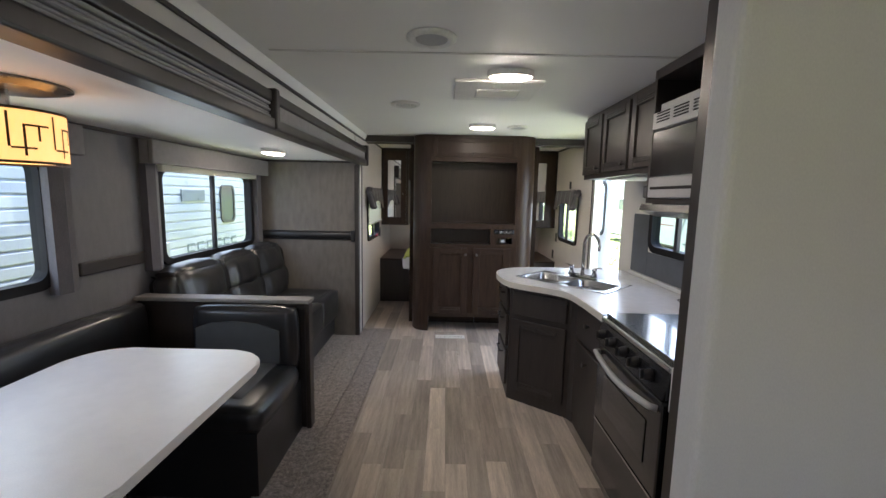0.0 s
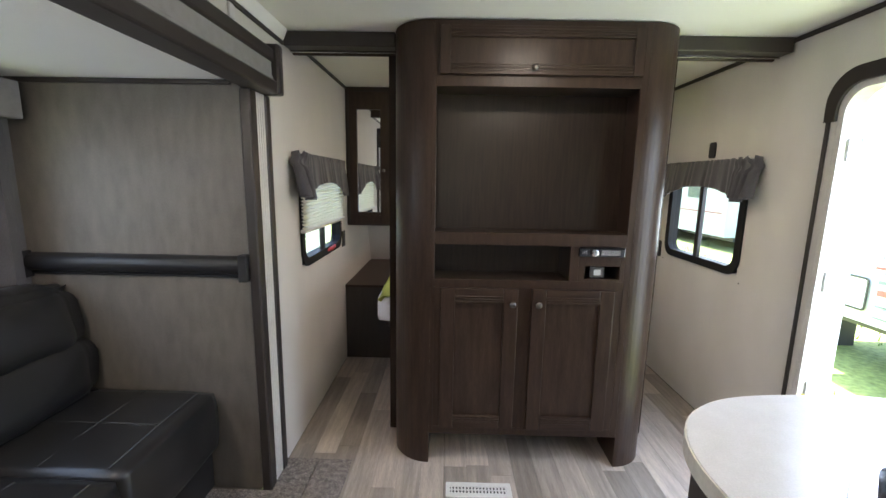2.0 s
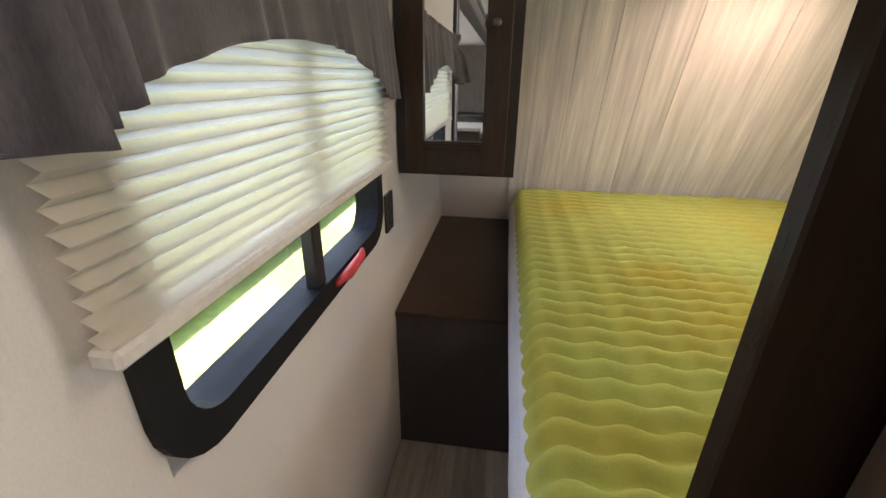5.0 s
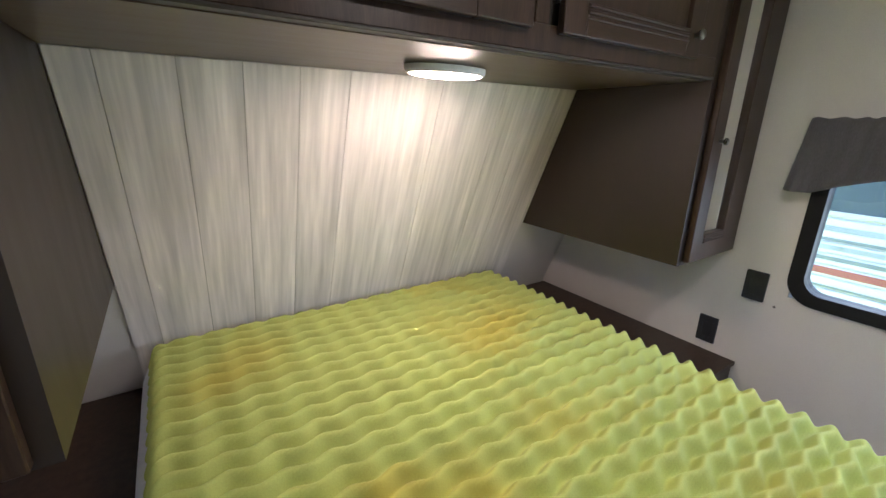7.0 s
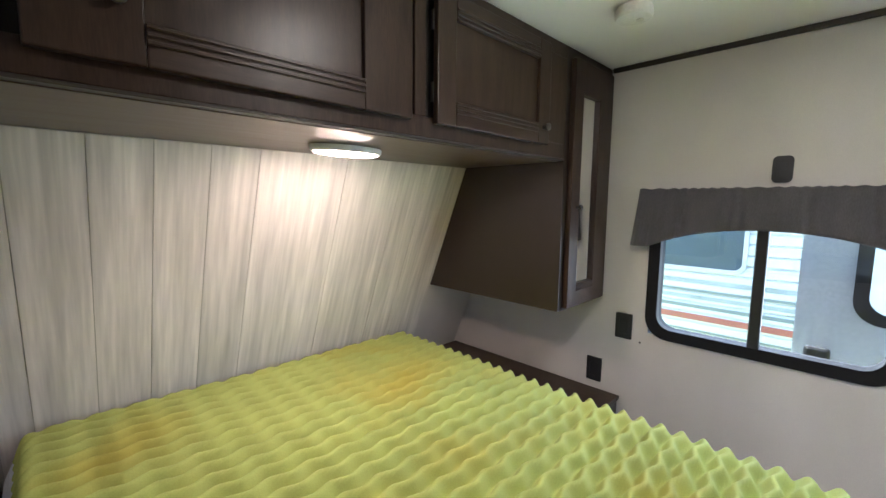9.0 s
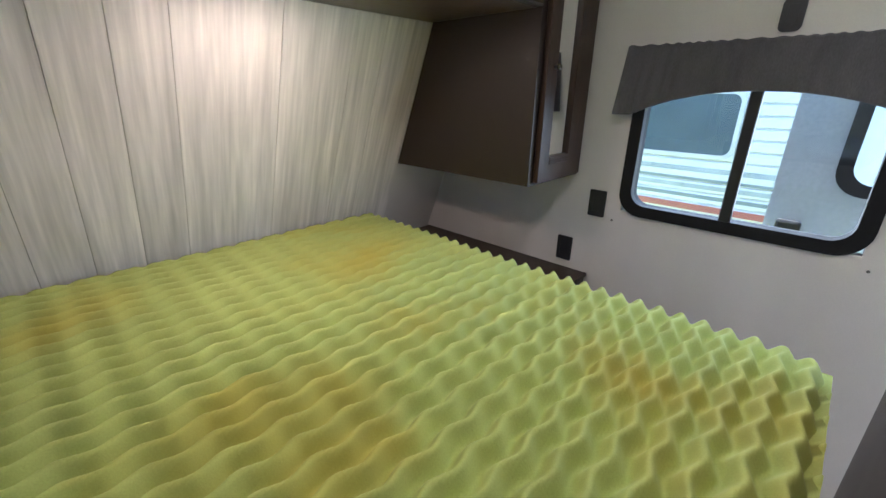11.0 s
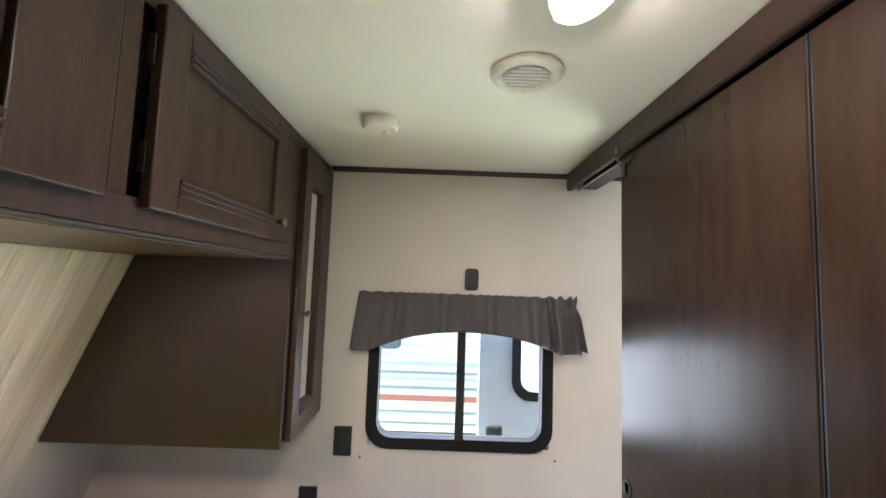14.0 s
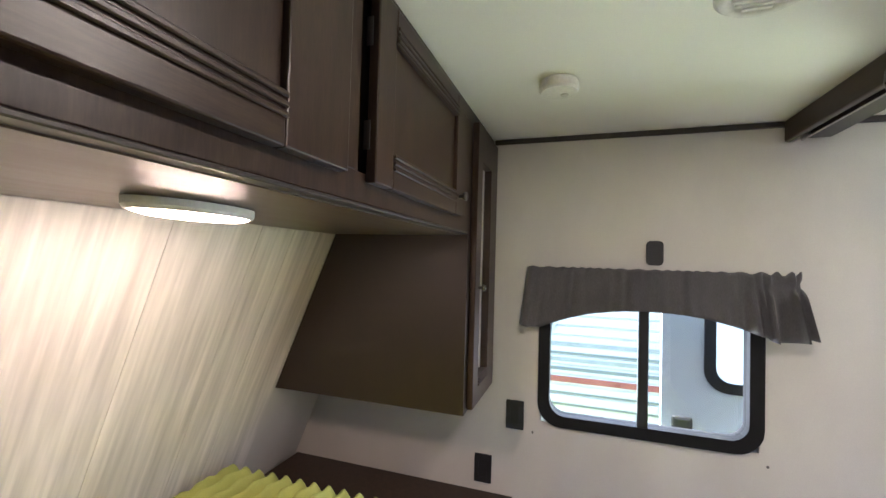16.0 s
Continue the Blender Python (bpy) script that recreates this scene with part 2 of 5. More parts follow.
CEIL = mat("white_ceiling_board", (0.86, 0.85, 0.82), 0.6, var=0.02, scale=2, fine=300, fvar=0.02, bump=0.04)
TRIM = mat("dark_trim", (0.035, 0.029, 0.026), 0.4, var=0.1, scale=9)
SEAL = mat("ribbed_grey_seal", (0.36, 0.36, 0.37), 0.45, var=0.08, scale=10)
CREAM = mat("cream_trim", (0.66, 0.64, 0.61), 0.4, var=0.04, scale=10)
PLANKS = mat("vinyl_plank", (0.41, 0.35, 0.295), 0.38, var=0.22, scale=3, stretch=(14, 1, 1), fine=30, fvar=0.14, bump=0.06, rand=0.38)
GROOVE = mat("plank_groove", (0.44, 0.41, 0.37), 0.8)
SUBFLOOR = mat("plank_joint", (0.09, 0.075, 0.065), 0.7)
CARPET = mat("speckled_carpet", (0.22, 0.19, 0.172), 0.95, var=0.45, scale=55, fine=200, fvar=0.6, bump=0.8, dist=0.006, sheen=0.2)
LEATHER = mat("black_leatherette", (0.014, 0.0145, 0.016), 0.34, coat=0.25, var=0.12, scale=8, fine=260, fvar=0.08, bump=0.12, dist=0.0015)
GREYSEAT = mat("grey_seat_fabric", (0.075, 0.08, 0.083), 0.55, var=0.1, scale=12, fine=300, bump=0.2)
TABLE = mat("white_table_laminate", (0.74, 0.72, 0.70), 0.32, var=0.03, scale=20, fine=300, fvar=0.04, bump=0.02)
COUNTER = mat("pale_counter_laminate", (0.66, 0.66, 0.67), 0.22, var=0.03, scale=25, fine=260, fvar=0.06, bump=0.02)
EDGE = mat("cream_counter_edge", (0.62, 0.60, 0.54), 0.35, var=0.04, scale=20)
STEEL = mat("brushed_steel", (0.55, 0.55, 0.56), 0.24, 1.0, var=0.06, scale=4, stretch=(20, 1, 1), fine=120, fvar=0.05, bump=0.03)
CHROME = mat("brushed_nickel", (0.50, 0.48, 0.46), 0.18, 1.0, var=0.04, scale=10, bump=0)
KNOB = mat("aged_pewter_knob", (0.18, 0.17, 0.16), 0.3, 1.0, var=0.1, scale=30, bump=0)
BLACK = mat("black_enamel", (0.012, 0.012, 0.014), 0.16, var=0.08, scale=6, bump=0.02, coat=0.5)
BLACKP = mat("black_plastic", (0.016, 0.016, 0.018), 0.42, var=0.1, scale=12)
GLASSTOP = mat("stove_glass_cover", (0.010, 0.011, 0.013), 0.06, var=0.05, scale=5, bump=0, coat=1.0)
WHITEP = mat("white_plastic", (0.76, 0.75, 0.72), 0.4, var=0.03, scale=12)
GREYP = mat("grey_appliance", (0.42, 0.42, 0.42), 0.35, var=0.05, scale=10)
FRIDGE = mat("grey_fridge_panel", (0.30, 0.29, 0.28), 0.25, var=0.05, scale=4, coat=0.3)
SPLASH = mat("slate_backsplash", (0.10, 0.11, 0.125), 0.4, var=0.12, scale=12, fine=200, bump=0.04)
FOAM = stained("yellow_foam", (0.42, 0.47, 0.12), (0.46, 0.37, 0.04))
MATTRESS = mat("white_mattress", (0.74, 0.75, 0.80), 0.8, var=0.04, scale=10, fine=200, bump=0.2)
CURTAIN = mat("charcoal_valance_cloth", (0.080, 0.076, 0.084), 0.85, var=0.15, scale=30, stretch=(1, 1, 0.3), fine=350, fvar=0.15, bump=0.25, sheen=0.3)
GREYBOX = mat("grey_cornice_fabric", (0.24, 0.23, 0.225), 0.8, var=0.08, scale=30, fine=350, bump=0.2)
BLIND = cloth_mat("pleated_shade_cloth", (0.82, 0.79, 0.71), 0.62)
MIRROR = mat("mirror_silver", (0.86, 0.87, 0.87), 0.02, 1.0, var=0.0, fvar=0.0, bump=0, rvar=0)
GLASS = glass_mat("window_glass")
HEADB = mat("whitewashed_plank", (0.74, 0.70, 0.665), 0.5, var=0.17, scale=2.6, stretch=(9, 1, 0.3), fine=8, fvar=0.13, bump=0.05, rand=0.05)
LENS = glow("lit_lamp_lens", (1.0, 0.82, 0.62), 5.0)
READING = glow("lit_reading_lens", (1.0, 0.70, 0.50), 3.4)
AMBER = glow("amber_lamp_glass", (1.0, 0.42, 0.075), 0.07)
RED = mat("red_latch", (0.55, 0.05, 0.05), 0.4)
YELLOW = mat("yellow_tape", (0.75, 0.62, 0.04), 0.5)
# White door skin; the blue cast of its shade is put into the colour.
SHADED_DOOR = mat("shaded_white_door_skin", (0.62, 0.68, 0.74), 0.35, var=0.03, scale=5)
SIDING = mat("white_metal_siding", (0.50, 0.51, 0.52), 0.3, var=0.03, scale=3, bump=0.02)
STRIPE_A = mat("grey_decal", (0.16, 0.185, 0.20), 0.3)
STRIPE_B = mat("maroon_decal", (0.27, 0.085, 0.08), 0.3)
STRIPE_C = mat("slate_blue_decal", (0.27, 0.295, 0.31), 0.3)
TINTED = mat("tinted_trailer_window", (0.05, 0.07, 0.085), 0.08, var=0.2, scale=2, bump=0)
GRAVEL = mat("worn_grass_and_gravel", (0.21, 0.25, 0.06), 0.95, var=0.45, scale=0.35, fine=14, fvar=0.3, bump=0.5, dist=0.02)
GRASS = mat("grass_blades", (0.10, 0.17, 0.03), 0.8, var=0.4, scale=3)
LEAF = mat("sunlit_leaves", (0.10, 0.16, 0.04), 0.7, var=0.4, scale=4)
BARK = mat("tree_bark", (0.12, 0.09, 0.07), 0.9, var=0.3, scale=12)
FRAME = mat("black_window_frame", (0.012, 0.012, 0.013), 0.62, var=0.1, scale=12, spec=0.2)
RUBBER = mat("black_tyre", (0.02, 0.02, 0.02), 0.8)



# ---- the shell ----
def wall_along_y(name, x0, x1, y0, y1, z0, z1, holes, material):
    """A wall with openings of (y0, y1, z0, z1)."""
    bm, at = bmesh.new(), y0
    for a, b, c, d in sorted(holes):
        if a > at:
            cube(bm, x0, x1, at, a, z0, z1)
        if c > z0:
            cube(bm, x0, x1, a, b, z0, c)
        if d < z1:
            cube(bm, x0, x1, a, b, d, z1)
        at = b
    if at < y1:
        cube(bm, x0, x1, at, y1, z0, z1)
    return tagged(part(name, bm, material), kind="structure")


BACK = -1.7
RWIN = (4.38, 5.12, 0.915, 1.46)
LWIN = (4.33, 5.105, 0.925, 1.46)
DOORWAY = (3.20, 3.93, 0.0, 1.80)
KWIN = (2.0, 2.72, 1.085, 1.44)
SWIN = (2.36, 3.62, 0.96, 1.60)
DWIN = (0.40, 1.62, 0.99, 1.60)
SX, SZ, SY0, SY1 = -2.137, 1.762, -0.45, 3.82

tagged(part("floor", box(-W - 0.04, W + 0.04, BACK, 6.60, -0.08, -0.006), SUBFLOOR), "joints of the vinyl plank floor", "floor", kind="structure")
tagged(part("floor_slide_out", box(SX - 0.04, -W - 0.04, SY0, SY1, -0.08, 0.0), SUBFLOOR), "floor under the slide-out seating", "floor", kind="structure")
tagged(part("ceiling", box(-W - 0.04, W + 0.04, BACK, 6.60, H, H + 0.06), CEIL), "white ceiling board", "ceiling", kind="structure")
tagged(part("ceiling_slide_out", box(SX - 0.04, -W - 0.04, SY0 - 0.04, SY1 + 0.04, SZ, SZ + 0.06), CEIL), "lower white ceiling of the slide-out", "ceiling", kind="structure")
tagged(wall_along_y("wall_right", W, W + 0.04, BACK, 6.60, 0, H, [RWIN, DOORWAY, KWIN], WALL), "beige wallboard with window and doorway", "wall")
bm = box(-W - 0.04, -W, SY1 + 0.11, LWIN[0], 0, H)
cube(bm, -W - 0.04, -W, LWIN[0], LWIN[1], 0, LWIN[2])
cube(bm, -W - 0.04, -W, LWIN[0], LWIN[1], LWIN[3], H)
cube(bm, -W - 0.04, -W, LWIN[1], 6.60, 0, H)
cube(bm, -W - 0.04, -W, SY0, SY1 + 0.11, SZ + 0.06, H)
cube(bm, -W - 0.04, -W, BACK, SY0, 0, H)
tagged(part("wall_left", bm, WALL), "beige wallboard with a shaded window", "wall", kind="structure")
tagged(wall_along_y("wall_slide_out", SX - 0.04, SX, SY0 - 0.04, SY1 + 0.04, -0.08, SZ, [DWIN, SWIN], SLATEWALL), "grey linen wallboard of the slide-out", "wall")
tagged(part("wall_slide_end", box(SX, -1.2065, SY1, SY1 + 0.04, 0, SZ), TAUPE_END), "taupe linen end panel of the slide-out", "wall", kind="structure")
tagged(part("wall_slide_rear", box(SX, -W - 0.04, SY0 - 0.04, SY0, 0, SZ), TAUPE_END), "taupe linen rear panel of the slide-out", "wall", kind="structure")
# The opening in this unseen wall is added to let light in.
bm = box(-W, -0.6, BACK - 0.04, BACK, 0, H)
cube(bm, -0.1, W, BACK - 0.04, BACK, 0, H)
cube(bm, -0.6, -0.1, BACK - 0.04, BACK, 0, 1.15)
cube(bm, -0.6, -0.1, BACK - 0.04, BACK, 1.55, H)
tagged(part("wall_rear", bm, WALL), "beige rear wall with an added opening for light", "wall", kind="structure")


def slant(z):
    return 6.53 - 0.412 * z


bm = prism(bmesh.new(), [(slant(0), 0), (slant(H), H), (slant(H) + 0.06, H), (slant(0) + 0.06, 0)], "x", -W, W)
nose = tagged(part("wall_front", bm, WALL), "sloping front wall behind the bed", "wall", kind="structure")
bm = box(0.06, W, 0.30, 0.36, 0, H, 0.012, 3)
tagged(part("wall_partition", bm, WALL), "beige partition beside the refrigerator", "wall", kind="structure")

# trims along the ceiling and floor
tagged(part("trim", box(W - 0.012, W - 0.001, 0.40, 5.33, H - 0.022, H - 0.001, 0.003), TRIM), "dark ceiling trim strip", "trim", kind="structure")
tagged(part("trim", box(-W + 0.001, -W + 0.012, 4.325, 5.33, H - 0.022, H - 0.001, 0.003), TRIM), "dark ceiling trim strip", "trim", kind="structure")
tagged(part("trim", box(SX + 0.001, SX + 0.015, SY0, SY1, SZ - 0.02, SZ - 0.001, 0.003), TRIM), "dark trim under the slide-out ceiling", "trim", kind="structure")
tagged(part("trim", box(SX + 0.016, -1.24, SY1 - 0.014, SY1 - 0.001, SZ - 0.02, SZ - 0.001, 0.003), TRIM), "dark trim over the end panel", "trim", kind="structure")
tagged(part("ceiling_seam", box(-1.1, 0.7, 1.63, 1.645, H - 0.004, H + 0.001), CREAM), "joint strip across the ceiling", "trim", kind="structure")

# slide-out surround: header fascia, ribbed seal, jambs
sur = thing("slide_out_fascia", (-1.12, 1.7, 1.73), "dark wood fascia with a ribbed grey seal over the slide-out", "fascia")
sur.location = (-1.12, 1.7, 1.73)
part("lower_moulding", box(-1.20, -1.105, SY0, 3.93, 1.732, 1.784, 0.008, 2), TRIM, sur)
part("upper_moulding", box(-1.179, -1.115, SY0, 3.93, 1.858, 1.908, 0.008, 2), TRIM, sur)
for k in range(5):
    part("seal_rib", box(-1.179, -1.120 - 0.008 * (k % 2), SY0, 1.689, 1.785 + k * 0.0145, 1.797 + k * 0.0145, 0.004), SEAL, sur, "grey seal rib")
part("flat_panel", box(-1.179, -1.126, 1.736, 3.924, 1.785, 1.857), GREYBOX, sur, "flat grey panel")
part("panel_lip", box(-1.125, -1.120, 1.736, 3.924, 1.785, 1.800, 0.002), GREYBOX, sur)
part("end_bracket", box(-1.179, -1.095, 1.69, 1.735, 1.735, 1.918, 0.008, 2), TRIM, sur)
part("end_cap", box(-1.179, -1.095, 3.925, 3.975, 1.73, 1.93, 0.012, 2), TRIM, sur)
tagged(part("trim", box(-W + 0.001, -W + 0.010, BACK, 4.18, 1.996, 2.016, 0.003), TRIM), "dark trim strip under the ceiling edge", "trim", kind="structure")
tagged(part("ceiling_edge", prism(bmesh.new(), [(-W + 0.001, 2.017), (-W + 0.008, 2.017), (-W + 0.03, H - 0.002), (-W + 0.001, H - 0.002)], "y", BACK, 4.18), CEIL), "white ceiling edge over the slide-out", "trim", kind="structure")
part("cable_clip", box(-1.178, -1.168, 3.70, 3.735, 1.945, 1.995, 0.002), CREAM, sur, "cream clip on the wall strip")
jam = thing("slide_out_jamb", (-1.2, 3.87, 0), "dark jamb with a fluted cream seal strip", "jamb")
part("inner_post", box(-1.2055, -1.163, SY1 - 0.024, SY1 + 0.033, 0.0, 1.73, 0.005), TRIM, jam)
bm = bmesh.new()
for k in range(8):
    cube(bm, -1.205, -1.168 + 0.003 * (k % 2), SY1 + 0.035 + k * 0.0093, SY1 + 0.0439 + k * 0.0093, 0, 1.73, 0.002)
part("fluted_strip", bm, CREAM, jam, "fluted cream strip")
part("outer_post", box(-1.179, -1.160, SY1 + 0.111, SY1 + 0.155, 0, 1.73, 0.004), TRIM, jam)


# ---- windows ----
def window(name, x, hole, side, label, split=True, frame=0.045):
    """A framed sliding window in a wall along y; side: +1 where the room lies at larger x."""
    y0, y1, z0, z1 = hole
    w = thing(name, (x, (y0 + y1) / 2, z0), label, "window", kind="structure")
    outer, inner = rrect(y0 - 0.012, y1 + 0.012, z0 - 0.012, z1 + 0.012, 0.09), rrect(y0 + frame - 0.012, y1 - frame + 0.012, z0 + frame - 0.012, z1 - frame + 0.012, 0.06)
    lo, hi = sorted((x - side * 0.05, x + side * 0.012))
    part("window_frame", ring(bmesh.new(), outer, inner, "x", lo, hi), FRAME, w)
    if split:
        ym = (y0 + y1) / 2
        part("mullion", box(x - 0.02, x + 0.006, ym - 0.018, ym + 0.018, z0 + frame - 0.012, z1 - frame + 0.012, 0.003), BLACKP, w)
    bm = bmesh.new()
    vs = [bm.verts.new((x - side * 0.02, a, b)) for a, b in inner]
    bm.faces.new(vs)
    g = part("pane", bm, GLASS, w)
    g.visible_shadow = False
    return w


window("window_1", W, RWIN, -1, "black-framed sliding window with rounded corners")
wl = window("window_2", -W, LWIN, 1, "black-framed window under a pleated shade")
part("red_latch", tube(bmesh.new(), [(-W + 0.014, 4.76, 0.938), (-W + 0.026, 4.80, 0.946), (-W + 0.026, 4.88, 0.950), (-W + 0.014, 4.92, 0.948)], [0.007, 0.012, 0.010, 0.006], 8), RED, wl, "red emergency latch", smooth=True)
window("window_3", W, KWIN, -1, "black-framed window over the kitchen counter")
window("window_4", SX, SWIN, 1, "wide black-framed sliding window above the sofa")
window("window_5", SX, DWIN, 1, "black-framed window beside the dinette")



# ---- cabinet parts ----
def knob(at, parent, axis="y", way=-1, name="knob", r=0.014):
    s = way
    bm = lathe(bmesh.new(), [(r * 0.5, 0), (r * 0.45, s * 0.010), (r, s * 0.016), (r * 0.95, s * 0.022), (r * 0.4, s * 0.026)], at, axis, 14)
    return part(name, bm, KNOB, parent, smooth=True)


def panel_door(name, parent, x0, x1, z0, z1, y, depth=0.02, way=-1, stile=0.055, material=None, center=None, beads=True, put=None, rail=None):
    """A framed door with a sunken panel in the plane y, facing along way."""
    material = material or WOOD
    f = y + way * depth
    lo, hi = min(y, f), max(y, f)
    s, r = stile, rail or stile
    q = y + way * depth * 0.45

    def piece(kind, bm, m, top):
        if put:
            put(bm)
        return part(kind, bm, m, top)

    door = piece(name, box(x0 + 0.004, x1 - 0.004, min(y, q), max(y, q), z0 + 0.004, z1 - 0.004), center or material, parent)
    for a, b in ((x0, x0 + s), (x1 - s, x1)):
        piece("stile", box(a, b, lo, hi, z0, z1, 0.003, 2), material, door)
    for c, d in ((z0, z0 + r), (z1 - r, z1)):
        piece("rail", box(x0 + s + 0.0004, x1 - s - 0.0004, lo, hi, c, d, 0.003, 2), WOOD_H if material == WOOD else material, door)
    if beads:
        for zz in (z0 + r - 0.004, z0 + r - 0.016, z0 + r - 0.028, z1 - r + 0.004, z1 - r + 0.016, z1 - r + 0.028):
            bm = box(x0 + stile, x1 - stile, min(f, f + way * 0.005), max(f, f + way * 0.005), zz - 0.0035, zz + 0.0035, 0.0015)
            if put:
                put(bm)
            part("bead", bm, material, door)
    return door


def turned(m):
    """Lays a bmesh that was built in the plane y = 0 into place."""
    return lambda bm: bmesh.ops.transform(bm, matrix=m, verts=bm.verts[:])


# ---- entertainment cabinet between living room and bedroom ----
EX0, EX1, EY = -0.655, 0.625, 4.025
FX0, FX1 = -0.475, 0.445
ent = thing("entertainment_cabinet", (-0.015, 4.14, 0), "dark espresso wood entertainment cabinet with rounded columns and empty niche", "cabinet")


def column(x_edge, x_face):
    s = 1 if x_face > x_edge else -1
    r = abs(x_face - x_edge)
    arc = [(x_face - s * r * math.sin(radians(a)), EY + r - r * math.cos(radians(a))) for a in range(0, 91, 6)]
    pts = arc + [(x_edge, 4.245), (x_face, 4.245)]
    return prism(bmesh.new(), pts, "z", 0.0, H - 0.004)


part("rounded_column", column(EX0, FX0), WOOD, ent)
part("rounded_column", column(EX1, FX1), WOOD, ent)
y1 = EY + 0.02
bm = bmesh.new()
for a, b, c, d in (
    (FX0, FX0 + 0.018, 0.16, H - 0.004), (FX1 - 0.03, FX1, 0.16, H - 0.004),
    (FX0 + 0.018, FX1 - 0.03, 1.796, H - 0.004), (FX0 + 0.018, FX1 - 0.03, 1.108, 1.165), (FX0 + 0.018, FX1 - 0.03, 0.16, 0.20),
    (FX0 + 0.018, FX1 - 0.03, 0.905, 0.945), (0.165, 0.205, 0.945, 1.108), (0.205, 0.235, 0.945, 1.062), (0.235, 0.395, 1.018, 1.062), (0.235, 0.395, 0.945, 0.958), (0.395, FX1 - 0.03, 0.945, 1.108), (-0.07, 0.0, 0.20, 0.905), (FX0 + 0.018, -0.40, 0.20, 0.905), (0.35, FX1 - 0.03, 0.20, 0.905)):
    cube(bm, a, b, EY, y1, c, d, 0.0012)
part("face_frame", bm, WOOD, ent)
# Back, shelves and partitions wear the wood with recess shade painted in.
part("back_panel", box(FX0, FX1, 4.225, 4.245, 0.16, H - 0.004), NICHE, ent)
for z0, z1 in ((0.16, 0.175), (0.925, 0.943), (1.110, 1.160), (1.80, 1.815)):
    part("shelf", box(FX0, FX1, y1, 4.224, z0, z1), NICHE, ent)
for x0 in (0.168, 0.40):
    part("partition", box(x0, x0 + 0.014, y1, 4.224, 0.945, 1.108), NICHE, ent)
part("niche_back", box(FX0 + 0.02, FX1 - 0.032, 4.218, 4.2245, 1.161, 1.799), NICHE, ent, "wood niche back with recess shade in its colour")
for a, b, kx in ((-0.425, -0.068, -0.093), (-0.004, 0.375, 0.026)):
    d = panel_door("door", ent, a, b, 0.205, 0.907, EY - 0.001, 0.02, -1, 0.066)
    knob((kx, EY - 0.021, 0.838), d, r=0.015)
d = panel_door("flip_up_door", ent, FX0 + 0.03, FX1 - 0.03, 1.842, 2.035, EY - 0.001, 0.018, -1, 0.045)
knob((-0.045, EY - 0.019, 1.868), d, r=0.013)
st = part("stereo", box(0.20, 0.41, EY - 0.012, EY + 0.05, 1.062, 1.106, 0.006, 2), BLACK, ent, "black radio with a silver display")
part("dial", lathe(bmesh.new(), [(0.016, 0), (0.016, -0.012), (0.012, -0.014)], (0.268, EY - 0.012, 1.084), "y", 16), CHROME, st)
part("display", box(0.30, 0.385, EY - 0.0145, EY - 0.0125, 1.072, 1.096), CHROME, st, "silver display panel")
for k in range(3):
    part("button", box(0.212 + k * 0.0085, 0.218 + k * 0.0085, EY - 0.0150, EY - 0.0125, 1.078, 1.090, 0.001), CHROME, st)
so = part("socket_plate", box(0.262, 0.33, EY + 0.012, EY + 0.02, 0.962, 1.014, 0.003), KNOB, ent, "grey outlet plate")
part("socket_face", box(0.280, 0.312, EY + 0.010, EY + 0.0118, 0.975, 1.0), GREYP, so)

# beams over the passages and the sliding doors behind the cabinet
rail = thing("sliding_door_track", (0.0, 4.27, 1.98), "dark wooden ceiling beam with a brushed metal sliding-door track", "door track")
part("beam", box(-W + 0.002, EX0 - 0.002, 4.19, 4.265, 2.0, H - 0.002, 0.004), TRIM, rail)
part("beam", box(EX1 + 0.002, W - 0.014, 4.19, 4.265, 2.0, H - 0.002, 0.004), TRIM, rail)
part("beam", box(EX0, EX1, 4.248, 4.265, 2.0, H - 0.002, 0.002), TRIM, rail)
bm = box(-W + 0.002, W - 0.014, 4.268, 4.276, 1.992, 2.03, 0.002)
cube(bm, -W + 0.002, W - 0.014, 4.268, 4.298, 2.03, 2.04)
part("metal_track", bm, CHROME, rail, "brushed metal channel")
part("valance_board", box(-W + 0.002, W - 0.014, 4.2995, 4.322, 1.99, H - 0.002, 0.006, 2), WOOD_H, rail)
for n, (a, b, px) in enumerate(((0.045, 0.69, 0.652), (-0.70, 0.034, -0.655))):
    sd = thing("sliding_door", ((a + b) / 2, 4.287, 0.02), "glossy dark wood sliding door parked behind the cabinet", "door", "bedroom sliding doors")
    part("door_leaf", box(a, b, 4.277, 4.297, 0.02, 1.985, 0.002), DOORS, sd)
    part("finger_pull", lathe(bmesh.new(), [(0.024, 0), (0.024, 0.003), (0.016, 0.003), (0.014, -0.002)], (px, 4.297, 1.02), "y", 18), BLACKP, sd, "black cup pull")
    # Black strip added for the dark shade in the gap between the leaves.
    part("gap_shade_strip", box(a - 0.004 if n == 0 else b + 0.0005, a - 0.0005 if n == 0 else b + 0.004, 4.279, 4.295, 0.02, 1.985), BLACKP, sd)
    hx = b - 0.02 if n == 0 else a + 0.02
    part("roller_hanger", tube(bmesh.new(), [(hx, 4.303, 1.95), (hx, 4.312, 1.965), (hx - 0.01, 4.326, 1.985), (hx - 0.015, 4.326, 2.01), (hx - 0.01, 4.316, 2.025)], 0.004, 8), KNOB, sd)
    part("hanger_plate", box(hx - 0.01, hx + 0.01, 4.298, 4.303, 1.925, 1.965, 0.002), KNOB, sd)

